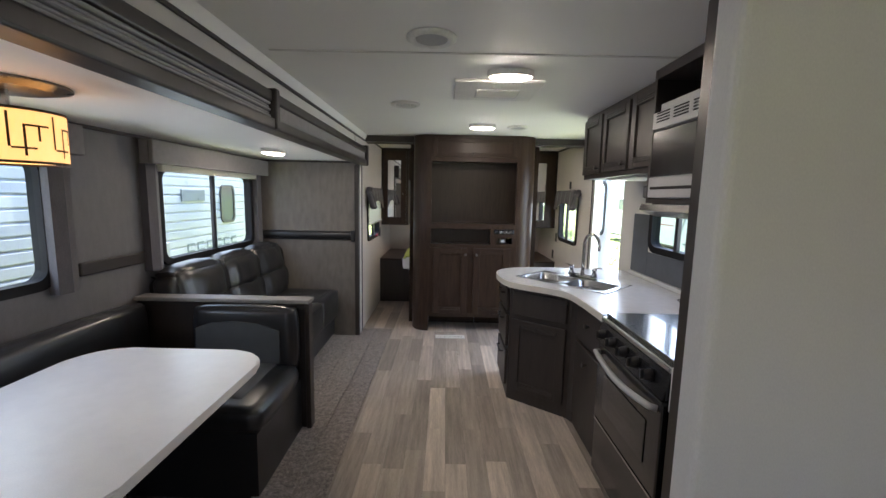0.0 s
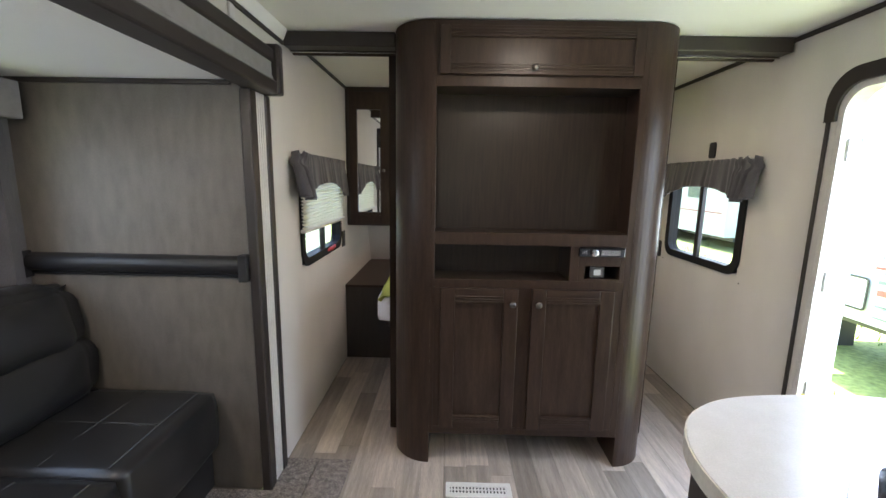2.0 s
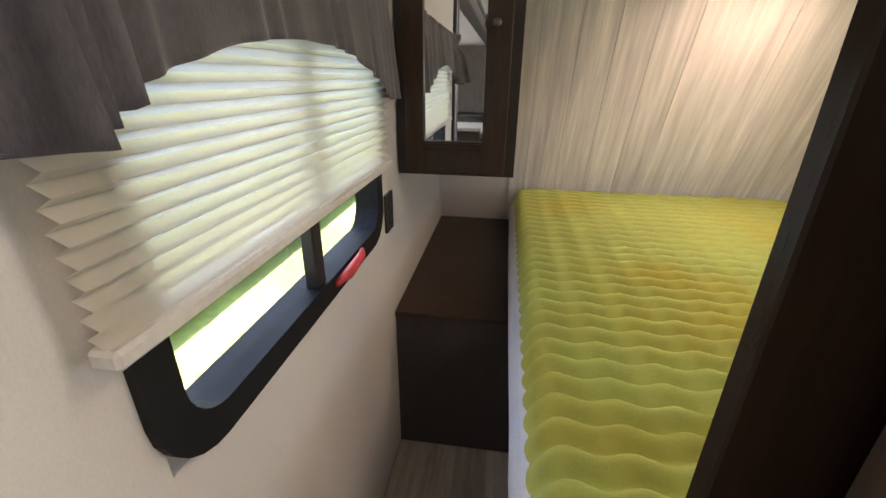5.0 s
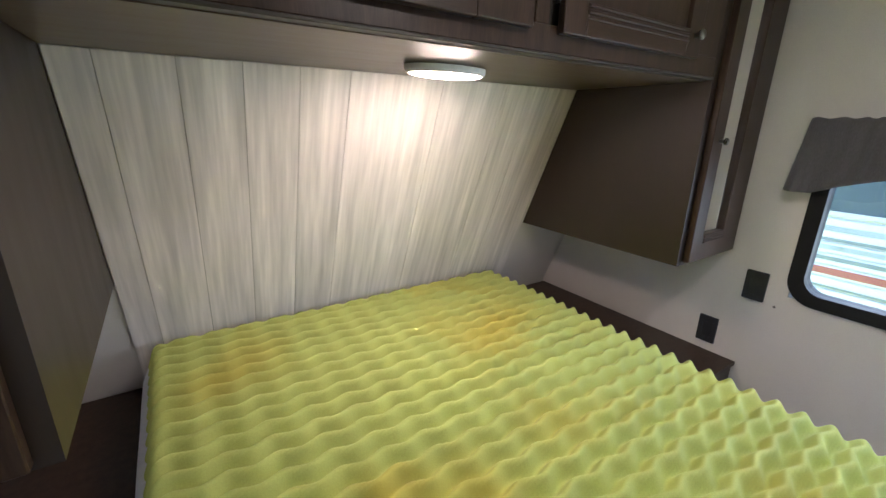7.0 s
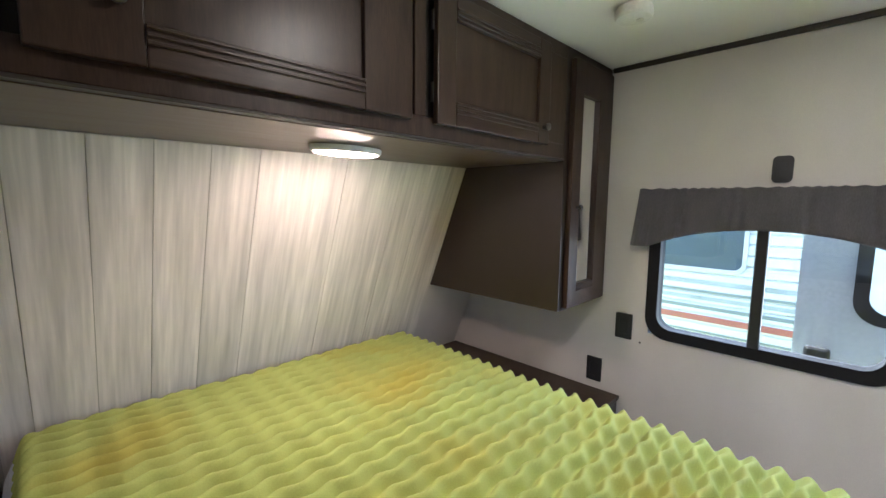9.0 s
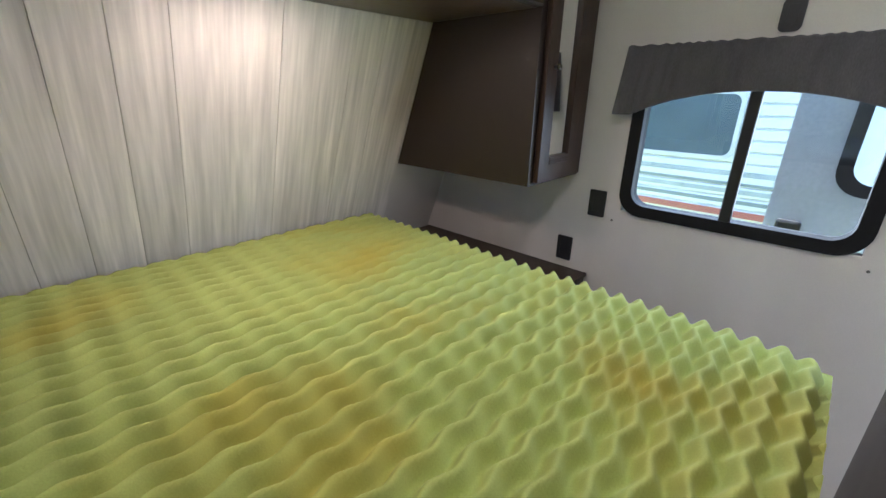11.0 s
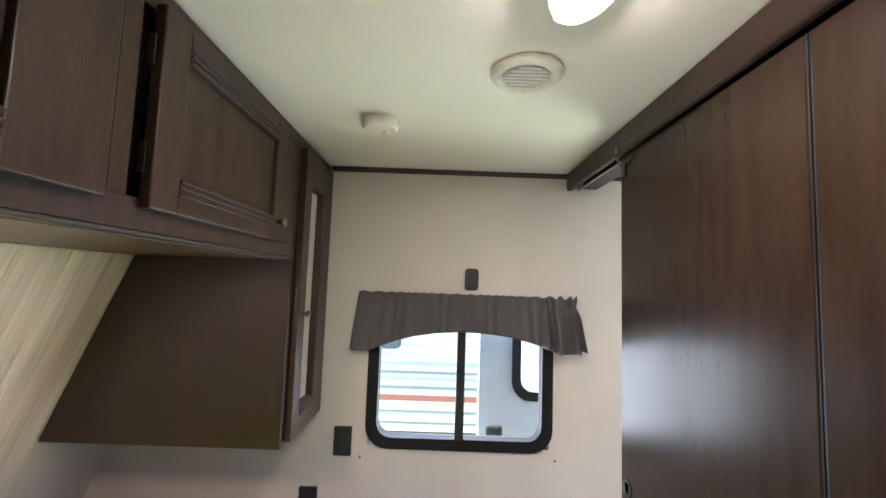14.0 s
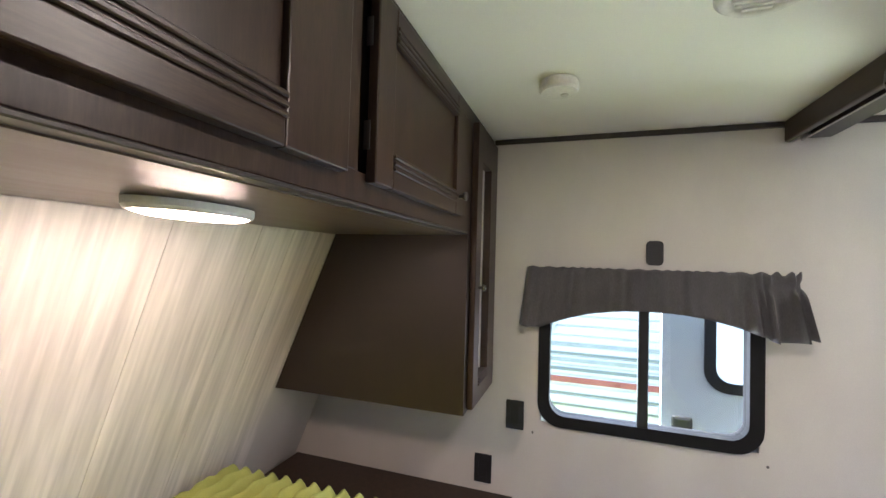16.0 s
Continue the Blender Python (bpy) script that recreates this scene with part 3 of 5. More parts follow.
# floor register
reg = thing("floor_register", (-0.23, 3.84, 0.0), "white metal floor register beside the cabinet", "vent")
part("frame", ring(bmesh.new(), rrect(-0.385, -0.085, 3.795, 3.885, 0.006, 2), rrect(-0.365, -0.105, 3.82, 3.86, 0.003, 2), "z", 0.0, 0.006), WHITEP, reg)
part("backing", box(-0.366, -0.104, 3.819, 3.861, -0.003, 0.0005), VOID, reg)
for k in range(17):
    part("slat", box(-0.362 + k * 0.0155, -0.354 + k * 0.0155, 3.82, 3.86, 0.001, 0.005), WHITEP, reg)
part("slat_bar", box(-0.365, -0.105, 3.8375, 3.8425, 0.0015, 0.0058), WHITEP, reg)

# ---- kitchen ----
CT = 0.865
ctr_pts = [(1.176, 3.10), (0.66, 3.17), (0.42, 3.165), (0.27, 3.13), (0.16, 3.05), (0.10, 2.93), (0.095, 2.78), (0.115, 2.62), (0.165, 2.50), (0.40, 2.34), (0.465, 2.25), (0.488, 2.12), (0.50, 1.775), (1.176, 1.775)]
for _ in range(2):
    cut = ctr_pts[:2]
    for p, q in zip(ctr_pts[1:-2], ctr_pts[2:-1]):
        cut += [(p[0] * 0.75 + q[0] * 0.25, p[1] * 0.75 + q[1] * 0.25), (p[0] * 0.25 + q[0] * 0.75, p[1] * 0.25 + q[1] * 0.75)]
    ctr_pts = cut + ctr_pts[-2:]
top = thing("kitchen_worktop", (0.7, 2.4, CT - 0.04), "pale laminate worktop with a rounded peninsula end", "worktop")
sink_m = Matrix.Translation((0.593, 2.607, CT)) @ Matrix.Rotation(radians(-47), 4, "Z") @ Matrix.Diagonal((0.90, 0.92, 1, 1))


def sink_pt(u, v, z=0.0):
    return tuple(sink_m @ Vector((u, v, z)))


bm = bmesh.new()
outer = [Vector((a, b, CT)) for a, b in ctr_pts]
hole = [sink_m @ Vector((a, b, 0)) for a, b in rrect(-0.37, 0.37, -0.20, 0.17, 0.05, 3)]
vo, vh = [bm.verts.new(p) for p in outer], [bm.verts.new(p) for p in hole]
eds = [bm.edges.new((l[i], l[(i + 1) % len(l)])) for l in (vo, vh) for i in range(len(l))]
bmesh.ops.triangle_fill(bm, use_beauty=True, edges=eds)
ext = bmesh.ops.extrude_face_region(bm, geom=bm.faces[:])
bmesh.ops.translate(bm, vec=(0, 0, -0.038), verts=[v for v in ext["geom"] if isinstance(v, bmesh.types.BMVert)])
part("slab", bm, COUNTER, top)

bm = bmesh.new()
lo = [bm.verts.new((a, b, CT - 0.040)) for a, b in ctr_pts]
hi = [bm.verts.new((a, b, CT - 0.002)) for a, b in ctr_pts]
n = len(ctr_pts)
for i in range(n - 2):
    bm.faces.new((lo[i], lo[i + 1], hi[i + 1], hi[i]))
for f in bm.faces:
    f.normal_update()
bmesh.ops.recalc_face_normals(bm, faces=bm.faces[:])
bmesh.ops.solidify(bm, geom=bm.faces[:], thickness=-0.004)
part("edge_band", bm, EDGE, top, "cream edge banding")
part("backsplash_lip", box(1.155, 1.178, 1.12, 2.98, CT + 0.001, CT + 0.03, 0.004), COUNTER, top)

sink = thing("sink", sink_pt(0, 0), "double-bowl stainless steel sink set into the worktop", "sink")
for u0, u1 in ((-0.345, -0.015), (0.015, 0.345)):
    bm = bmesh.new()
    rims = []
    for inset_r, z in ((0.0, 0.004), (0.006, -0.004), (0.022, -0.10), (0.05, -0.145)):
        rims.append([bm.verts.new(sink_pt(a, b, z)) for a, b in rrect(u0 + inset_r, u1 - inset_r, -0.175 + inset_r, 0.125 - inset_r, 0.06, 5)])
    for p, q in zip(rims, rims[1:]):
        for i in range(len(p)):
            bm.faces.new((p[i], p[(i + 1) % len(p)], q[(i + 1) % len(p)], q[i]))
    bm.faces.new(rims[-1])
    bowl = part("bowl", bm, STEEL, sink, smooth=True)
    part("drain", lathe(bmesh.new(), [(0.04, 0), (0.04, 0.004), (0.025, 0.002)], sink_pt((u0 + u1) / 2, -0.02, -0.144), "z", 18), CHROME, bowl)
bm = bmesh.new()
for a, b, c, d in ((-0.385, 0.385, -0.215, -0.175), (-0.385, 0.385, 0.125, 0.205), (-0.385, -0.345, -0.175, 0.125), (0.345, 0.385, -0.175, 0.125), (-0.015, 0.015, -0.175, 0.125)):
    cube(bm, a, b, c, d, 0.0005, 0.006, 0.0015)
for cu, cv, su, sv in ((-0.345, -0.175, 1, 1), (-0.015, -0.175, -1, 1), (-0.345, 0.125, 1, -1), (-0.015, 0.125, -1, -1), (0.015, -0.175, 1, 1), (0.345, -0.175, -1, 1), (0.015, 0.125, 1, -1), (0.345, 0.125, -1, -1)):
    r = 0.06
    arc = [(cu + su * (r - r * math.cos(radians(a))), cv + sv * (r - r * math.sin(radians(a)))) for a in range(0, 91, 15)]
    prism(bm, [(cu, cv)] + arc, "z", 0.001, 0.0055)
bmesh.ops.transform(bm, matrix=sink_m, verts=bm.verts[:])
part("rim", bm, STEEL, sink)

fau = thing("faucet", sink_pt(0, 0.165, 0.006), "brushed nickel gooseneck faucet with two lever handles", "faucet")
fb = Vector(sink_pt(0.0, 0.165, 0.008))
across = Vector(sink_pt(1, 0, 0)) - Vector(sink_pt(0, 0, 0))
fwd = Vector(sink_pt(0, -1, 0)) - Vector(sink_pt(0, 0, 0))
part("deck_bar", tube(bmesh.new(), [fb - across * 0.12 + Vector((0, 0, 0.012)), fb + across * 0.12 + Vector((0, 0, 0.012))], 0.014, 12), CHROME, fau, smooth=True)
swing = (across.normalized() * 0.9 + fwd.normalized() * 0.45).normalized()
goose = [fb + Vector((0, 0, 0.0)), fb + Vector((0, 0, 0.10)), fb + Vector((0, 0, 0.24))]
for a in range(15, 196, 18):
    goose.append(fb + Vector((0, 0, 0.24)) + swing * (0.085 - 0.085 * math.cos(radians(a))) + Vector((0, 0, 0.085 * math.sin(radians(a)))))
part("spout", tube(bmesh.new(), goose, [0.017, 0.013] + [0.011] * (len(goose) - 2), 12), CHROME, fau, smooth=True)
for s in (-1, 1):
    c = fb + across * 0.10 * s
    part("handle", lathe(bmesh.new(), [(0.024, 0.005), (0.02, 0.03), (0.014, 0.055), (0.018, 0.06), (0.017, 0.078), (0.008, 0.082)], tuple(c), "z", 16), CHROME, fau, smooth=True)
    part("lever", tube(bmesh.new(), [c + Vector((0, 0, 0.078)), c + across * 0.055 * s + Vector((0, 0, 0.086))], 0.005, 8), CHROME, fau)

# base cabinets
base = thing("sink_base_cabinet", (0.5, 2.6, 0), "dark espresso base cabinet with angled sink front", "cabinet")
bp = [(1.17, 3.06), (0.20, 3.06), (0.165, 3.0), (0.160, 2.575), (0.515, 2.305), (0.54, 2.25), (0.54, 1.785), (1.17, 1.785)]
part("body", prism(bmesh.new(), bp, "z", 0.0, CT - 0.041), DARK, base)
ang = Matrix.Translation((0.160, 2.575, 0)) @ Matrix.Rotation(math.atan2(2.305 - 2.575, 0.515 - 0.160), 4, "Z")
span = math.hypot(0.355, 0.27)
d = panel_door("door", base, 0.03, span - 0.03, 0.09, 0.60, -0.001, 0.018, -1, 0.06, put=turned(ang), material=DARK)
bm = box(0.03, span - 0.03, -0.019, -0.001, 0.64, 0.80, 0.003)
turned(ang)(bm)
part("false_drawer_front", bm, DARK, base)
side_m = Matrix.Translation((0.160, 3.0, 0)) @ Matrix.Rotation(radians(-90), 4, "Z")
for z0, z1 in ((0.64, 0.80), (0.38, 0.61), (0.09, 0.35)):
    bm = box(0.02, 0.40, -0.019, -0.001, z0, z1, 0.003)
    turned(side_m)(bm)
    dr = part("drawer_front", bm, DARK, base)
    zc = z1 - 0.05
    bm = tube(bmesh.new(), [(0.13, -0.018, zc), (0.135, -0.042, zc), (0.285, -0.042, zc), (0.29, -0.018, zc)], 0.005, 8)
    turned(side_m)(bm)
    part("bar_pull", bm, BLACKP, dr, "black bar pull")
front_m = Matrix.Translation((0.54, 2.25, 0)) @ Matrix.Rotation(radians(-90), 4, "Z")
for z0, z1 in ((0.60, 0.80), (0.09, 0.57)):
    bm = box(0.02, 0.445, -0.019, -0.001, z0, z1, 0.003)
    turned(front_m)(bm)
    dr = part("drawer_front", bm, DARK, base)
    bm = lathe(bmesh.new(), [(0.007, 0), (0.007, -0.012), (0.015, -0.018), (0.013, -0.026)], (0.23, -0.019, z1 - 0.08), "y", 14)
    turned(front_m)(bm)
    part("knob", bm, KNOB, dr, smooth=True)

# range with oven
SX0 = 0.505
rg = thing("gas_range", (0.83, 1.45, 0), "black gas range with glass cover, knobs and an oven", "stove")
part("body", box(SX0 + 0.02, 1.17, 1.125, 1.772, 0.0, CT - 0.012), BLACK, rg)
part("glass_cover", box(SX0 + 0.01, 1.14, 1.135, 1.765, CT - 0.010, CT + 0.012, 0.004, 2), GLASSTOP, rg, "glossy black glass cover")
part("steel_lip", box(SX0 - 0.012, SX0 + 0.012, 1.13, 1.77, CT - 0.03, CT - 0.005, 0.006, 2), STEEL, rg)
bm = prism(bmesh.new(), [(SX0 - 0.005, CT - 0.035), (SX0 - 0.03, 0.735), (SX0 + 0.02, 0.735), (SX0 + 0.02, CT - 0.035)], "y", 1.13, 1.77)
pan = part("control_panel", bm, BLACK, rg)
for k in range(5):
    yk = 1.70 - k * 0.115
    kb = part("burner_knob", lathe(bmesh.new(), [(0.024, 0.0), (0.024, -0.012), (0.019, -0.028), (0.016, -0.032)], (SX0 - 0.019, yk, 0.785), "x", 16), BLACKP, pan)
    part("pointer", box(SX0 - 0.062, SX0 - 0.022, yk - 0.0045, yk + 0.0045, 0.766, 0.806, 0.003), KNOB, kb, "grey grip bar")
ov = part("oven_door", box(SX0 - 0.022, SX0 + 0.019, 1.14, 1.76, 0.335, 0.725, 0.006, 2), BLACK, rg)
hp = [(SX0 - 0.024, 1.17, 0.685)] + [(SX0 - 0.05 - 0.012 * math.sin(math.pi * k / 8), 1.18 + 0.54 * k / 8, 0.69 - 0.022 * math.sin(math.pi * k / 8)) for k in range(9)] + [(SX0 - 0.024, 1.73, 0.685)]
part("handle", tube(bmesh.new(), hp, 0.013, 10), GREYP, ov, "grey curved handle", smooth=True)
part("oven_window", box(SX0 - 0.026, SX0 - 0.0225, 1.24, 1.66, 0.42, 0.60, 0.002), GLASSTOP, ov)
part("lower_drawer", box(SX0 - 0.018, SX0 + 0.019, 1.14, 1.76, 0.05, 0.315, 0.004), BLACK, rg)
part("trim_line", box(SX0 - 0.021, SX0 + 0.018, 1.14, 1.76, 0.318, 0.330), STEEL, rg)
part("filler_block", box(SX0 - 0.01, 0.60, 1.112, 1.124, 0.70, CT, 0.002), COUNTER, rg)

# tall refrigerator housing
fr = thing("refrigerator", (0.8, 0.7, 0), "two-door refrigerator with grey panels in a dark wood housing", "refrigerator")
bm = box(0.49, 1.17, 1.035, 1.110, 0, H - 0.003, 0.004)
part("side_pillar", bm, DARK, fr)
part("top_panel", box(0.49, 1.17, 0.372, 1.034, 1.90, H - 0.003, 0.003), WOOD, fr)
part("carcass", box(0.56, 1.17, 0.372, 1.034, 0, 1.898), VOID, fr)
part("frame_strip", box(0.495, 0.56, 1.005, 1.034, 0, 1.898, 0.003), BLACKP, fr)
part("frame_strip", box(0.495, 0.56, 0.372, 1.004, 1.865, 1.898, 0.003), BLACKP, fr)
u = part("upper_door", box(0.50, 0.559, 0.374, 1.0, 1.39, 1.860, 0.006, 2), FRIDGE, fr)
part("handle", box(0.486, 0.499, 0.955, 0.985, 1.40, 1.59, 0.006, 2), BLACKP, u)
u = part("lower_door", box(0.50, 0.559, 0.374, 1.0, 0.10, 1.33, 0.006, 2), FRIDGE, fr)
part("handle", box(0.486, 0.499, 0.955, 0.985, 1.10, 1.32, 0.006, 2), BLACKP, u)

# wall cabinets, microwave cabinet and hood
uc = thing("wall_cabinet", (1.0, 2.4, 1.59), "dark wood wall cabinet with three framed doors", "cabinet")
UX = 0.776
part("body", box(UX, W - 0.002, 1.825, 3.038, 1.592, H - 0.003, 0.003), DARK, uc)
um = Matrix.Translation((UX, 3.038, 0)) @ Matrix.Rotation(radians(-90), 4, "Z")
for a, b in ((0.02, 0.37), (0.40, 0.80), (0.83, 1.20)):
    d = panel_door("door", uc, a, b, 1.625, 2.03, -0.001, 0.02, -1, 0.06, material=DARK, put=turned(um))
    bm = lathe(bmesh.new(), [(0.006, 0), (0.006, -0.012), (0.013, -0.018), (0.011, -0.025)], (b - 0.03, -0.021, 1.66), "y", 12)
    turned(um)(bm)
    part("knob", bm, KNOB, d, smooth=True)
part("light_strip", box(0.84, 1.10, 2.30, 2.75, 1.578, 1.591, 0.004), WHITEP, uc, "pale under-cabinet light")
mc = thing("microwave_cabinet", (0.9, 1.47, 1.43), "dark wood housing round a built-in microwave", "cabinet")
MX = 0.69
for name, a, b, c, d in (("side_panel", 1.80, 1.823, 1.43, H - 0.003), ("side_panel", 1.112, 1.135, 1.43, H - 0.003), ("bottom_panel", 1.136, 1.799, 1.43, 1.452), ("top_panel", 1.136, 1.799, H - 0.05, H - 0.003)):
    part(name, box(MX, W - 0.002, a, b, c, d, 0.002), DARK, mc)
part("back_panel", box(W - 0.02, W - 0.003, 1.136, 1.799, 1.453, H - 0.051), VOID, mc)
mw = thing("microwave_oven", (0.92, 1.47, 1.453), "grey and black microwave with a louvred top grille", "microwave")
part("body", box(MX + 0.02, W - 0.03, 1.15, 1.785, 1.454, 1.90, 0.004), GREYP, mw)
part("door", box(MX - 0.012, MX + 0.019, 1.16, 1.775, 1.555, 1.765, 0.004), BLACK, mw, "dark glass door")
gr = part("top_grille", box(MX - 0.014, MX + 0.019, 1.15, 1.785, 1.775, 1.855, 0.004), GREYP, mw, "pale grey louvred grille")
for k in range(4):
    for j in range(4):
        part("slot", box(MX - 0.0165, MX - 0.0135, 1.20 + k * 0.145, 1.31 + k * 0.145, 1.805 + j * 0.013, 1.811 + j * 0.013), VOID, gr)
cp = part("control_strip", box(MX - 0.012, MX + 0.019, 1.15, 1.785, 1.456, 1.553, 0.004), GREYP, mw, "pale grey control strip")
part("vent_slot", box(MX - 0.0145, MX - 0.0115, 1.18, 1.76, 1.495, 1.508), VOID, cp)
hd = thing("range_hood", (0.95, 1.47, 1.37), "dark slim range hood under the microwave", "hood")
part("canopy", prism(bmesh.new(), [(MX - 0.02, 1.425), (MX - 0.03, 1.395), (0.74, 1.365), (W - 0.005, 1.365), (W - 0.005, 1.425)], "y", 1.12, 1.82), BLACK, hd)
sb = thing("backsplash", (W, 2.1, CT), "slate grey backsplash panel on the kitchen wall", "backsplash")
for a, b, c, d in ((2.7355, 2.985, CT + 0.031, 1.34), (1.9855, 2.7345, CT + 0.031, 1.070), (1.12, 1.9845, CT + 0.031, 1.34)):
    part("panel", box(W - 0.006, W - 0.001, a, b, c, d, 0.001), SPLASH, sb)
rb = thing("roller_shade", (W - 0.03, 2.36, 1.45), "rolled grey shade over the kitchen window", "shade")
part("cassette", box(W - 0.06, W - 0.002, 1.96, 2.77, 1.46, 1.545, 0.01, 2), GREYBOX, rb)
part("hanging_cloth", box(W - 0.024, W - 0.018, 1.98, 2.75, 1.425, 1.461), GREYBOX, rb)
cord = thing("power_cord", (1.05, 2.05, CT), "thin cord lying on the worktop", "cord")
part("cable", tube(bmesh.new(), [(1.10, 1.95, CT + 0.004), (1.04, 2.02, CT + 0.004), (1.06, 2.10, CT + 0.004), (1.12, 2.13, CT + 0.004)], 0.003, 6), BLACKP, cord)

# ---- slide-out: dinette and sofa ----
dt = thing("dinette_table", (-1.5, 1.02, 0), "white laminate dinette table with rounded corners", "table")
tp = rrect(-1.91, -1.095, 0.49, 1.56, 0.17, 8)
bm = prism(bmesh.new(), tp, "z", 0.687, 0.72)
bmesh.ops.bevel(bm, geom=[e for e in bm.edges if abs(e.verts[0].co.z - e.verts[1].co.z) < 1e-6], offset=0.008, segments=2, affect="EDGES")
part("tabletop", bm, TABLE, dt)
for yy in (0.72, 1.27):
    part("leg", lathe(bmesh.new(), [(0.09, 0.0), (0.085, 0.02), (0.03, 0.035), (0.03, 0.66), (0.07, 0.686)], (-1.62, yy, 0), "z", 18), CHROME, dt)
tb = thing("seatback_divider", (-1.62, 2.135, 0), "dark half-height divider with a grey cap between dinette and sofa", "divider")
part("panel", box(SX + 0.004, -1.135, 2.115, 2.155, 0, 0.795), DARK, tb)
part("cap", box(SX + 0.004, -1.10, 2.085, 2.185, 0.796, 0.82, 0.006, 2), TAUPE, tb, "grey laminate cap")
part("end_post", box(-1.134, -1.105, 2.10, 2.17, 0, 0.795, 0.004), DARK, tb)


def bench(name, y0, y1, back, label):
    b = thing(name, (-1.62, (y0 + y1) / 2, 0), label, "bench", "dinette benches")
    part("base", prism(bmesh.new(), [(SX + 0.005, y0 + 0.02), (-1.165, y0 + 0.02), (-1.165, y1 - 0.002), (SX + 0.005, y1 - 0.002)], "z", 0.0, 0.325), LEATHER, b)
    seat = part("seat_cushion", soft(-1.75, -1.145, y0, y1 - 0.07, 0.326, 0.455, 0.05, 0.012), LEATHER, b, smooth=True)
    part("seat_inlay", soft(-1.73, -1.27, y0 + 0.10, y1 - 0.10, 0.45, 0.466, 0.006, 0.008, 4, 0.001), GREYSEAT, seat, "grey fabric inlay", smooth=True)
    bk = part("back_cushion", soft(-1.75, -1.165, back - 0.05, back + 0.05, 0.42, 0.785, 0.045, 0.012), LEATHER, b, smooth=True)
    s = -1 if back > (y0 + y1) / 2 else 1
    a, c = sorted((back + s * 0.056, back + s * 0.066))
    bm = prism(bmesh.new(), [(-1.72, 0.47), (-1.245, 0.47), (-1.245, 0.66), (-1.36, 0.70), (-1.50, 0.715), (-1.64, 0.70), (-1.72, 0.67)], "y", a, c)
    part("back_inlay", bm, GREYSEAT, bk, "grey fabric inlay")
    return b


bench("dinette_bench", 1.50, 2.11, 2.06, "black leatherette dinette bench with grey inlays")
bench("dinette_bench", -0.40, 0.22, -0.33, "black leatherette dinette bench at the rear")
sbn = thing("side_bench", (-1.95, 0.9, 0), "black leatherette bench along the window wall", "bench", "dinette benches")
part("base", box(SX + 0.005, -1.79, 0.23, 1.49, 0.0, 0.325), LEATHER, sbn)
part("seat_cushion", soft(SX + 0.006, -1.765, -0.38, 2.05, 0.327, 0.455, 0.05, 0.01), LEATHER, sbn, smooth=True)
part("back_cushion", soft(SX + 0.006, SX + 0.12, -0.38, 2.05, 0.46, 0.80, 0.045, 0.012), LEATHER, sbn, smooth=True)

sofa = thing("sofa", (-1.75, 3.0, 0), "black leatherette three-seat sofa with stitched cushions", "sofa")
part("base", box(SX + 0.06, -1.41, 2.22, 3.79, 0.035, 0.235, 0.01), LEATHER, sofa)
for yy in (2.28, 3.73):
    for xx in (-1.52, -2.0):
        part("foot", box(xx - 0.025, xx + 0.025, yy - 0.025, yy + 0.025, 0, 0.036), BLACKP, sofa)
for k in range(3):
    a, b = 2.215 + k * 0.526, 2.215 + k * 0.526 + 0.520
    c = part("seat_cushion", soft(-2.0, -1.372, a, b, 0.236, 0.492, 0.03, 0.010, 9, 0.005, k), LEATHER, sofa, smooth=True)
    bm = bmesh.new()
    for zz, pts in ((0, [(-1.435, a + 0.03), (-1.435, b - 0.03)]), (0, [(-1.66, a + 0.03), (-1.66, b - 0.03)])):
        tube(bm, [(pts[0][0], pts[0][1], 0.4965), ((pts[0][0] + pts[1][0]) / 2, (pts[0][1] + pts[1][1]) / 2, 0.5015), (pts[1][0], pts[1][1], 0.4965)], 0.0022, 6)
    tube(bm, [(-1.95, (a + b) / 2, 0.499), (-1.66, (a + b) / 2, 0.5025), (-1.44, (a + b) / 2, 0.498)], 0.0022, 6)
    part("stitching", bm, GREYSEAT, c, "grey double stitching")
    bm = soft(-0.095, 0.095, a, b, -0.02, 0.26, 0.07, 0.04, 11, 0.014, k + 5)
    bmesh.ops.transform(bm, matrix=Matrix.Translation((-1.955, 0, 0.485)) @ Matrix.Rotation(radians(-10), 4, "Y"), verts=bm.verts[:])
    part("lumbar_cushion", bm, LEATHER, sofa, smooth=True)
    bm = soft(-0.095, 0.095, a, b, -0.01, 0.27, 0.08, 0.04, 11, 0.016, k + 9)
    bmesh.ops.transform(bm, matrix=Matrix.Translation((-1.985, 0, 0.675)) @ Matrix.Rotation(radians(-12), 4, "Y"), verts=bm.verts[:])
    part("headrest_cushion", bm, LEATHER, sofa, smooth=True)

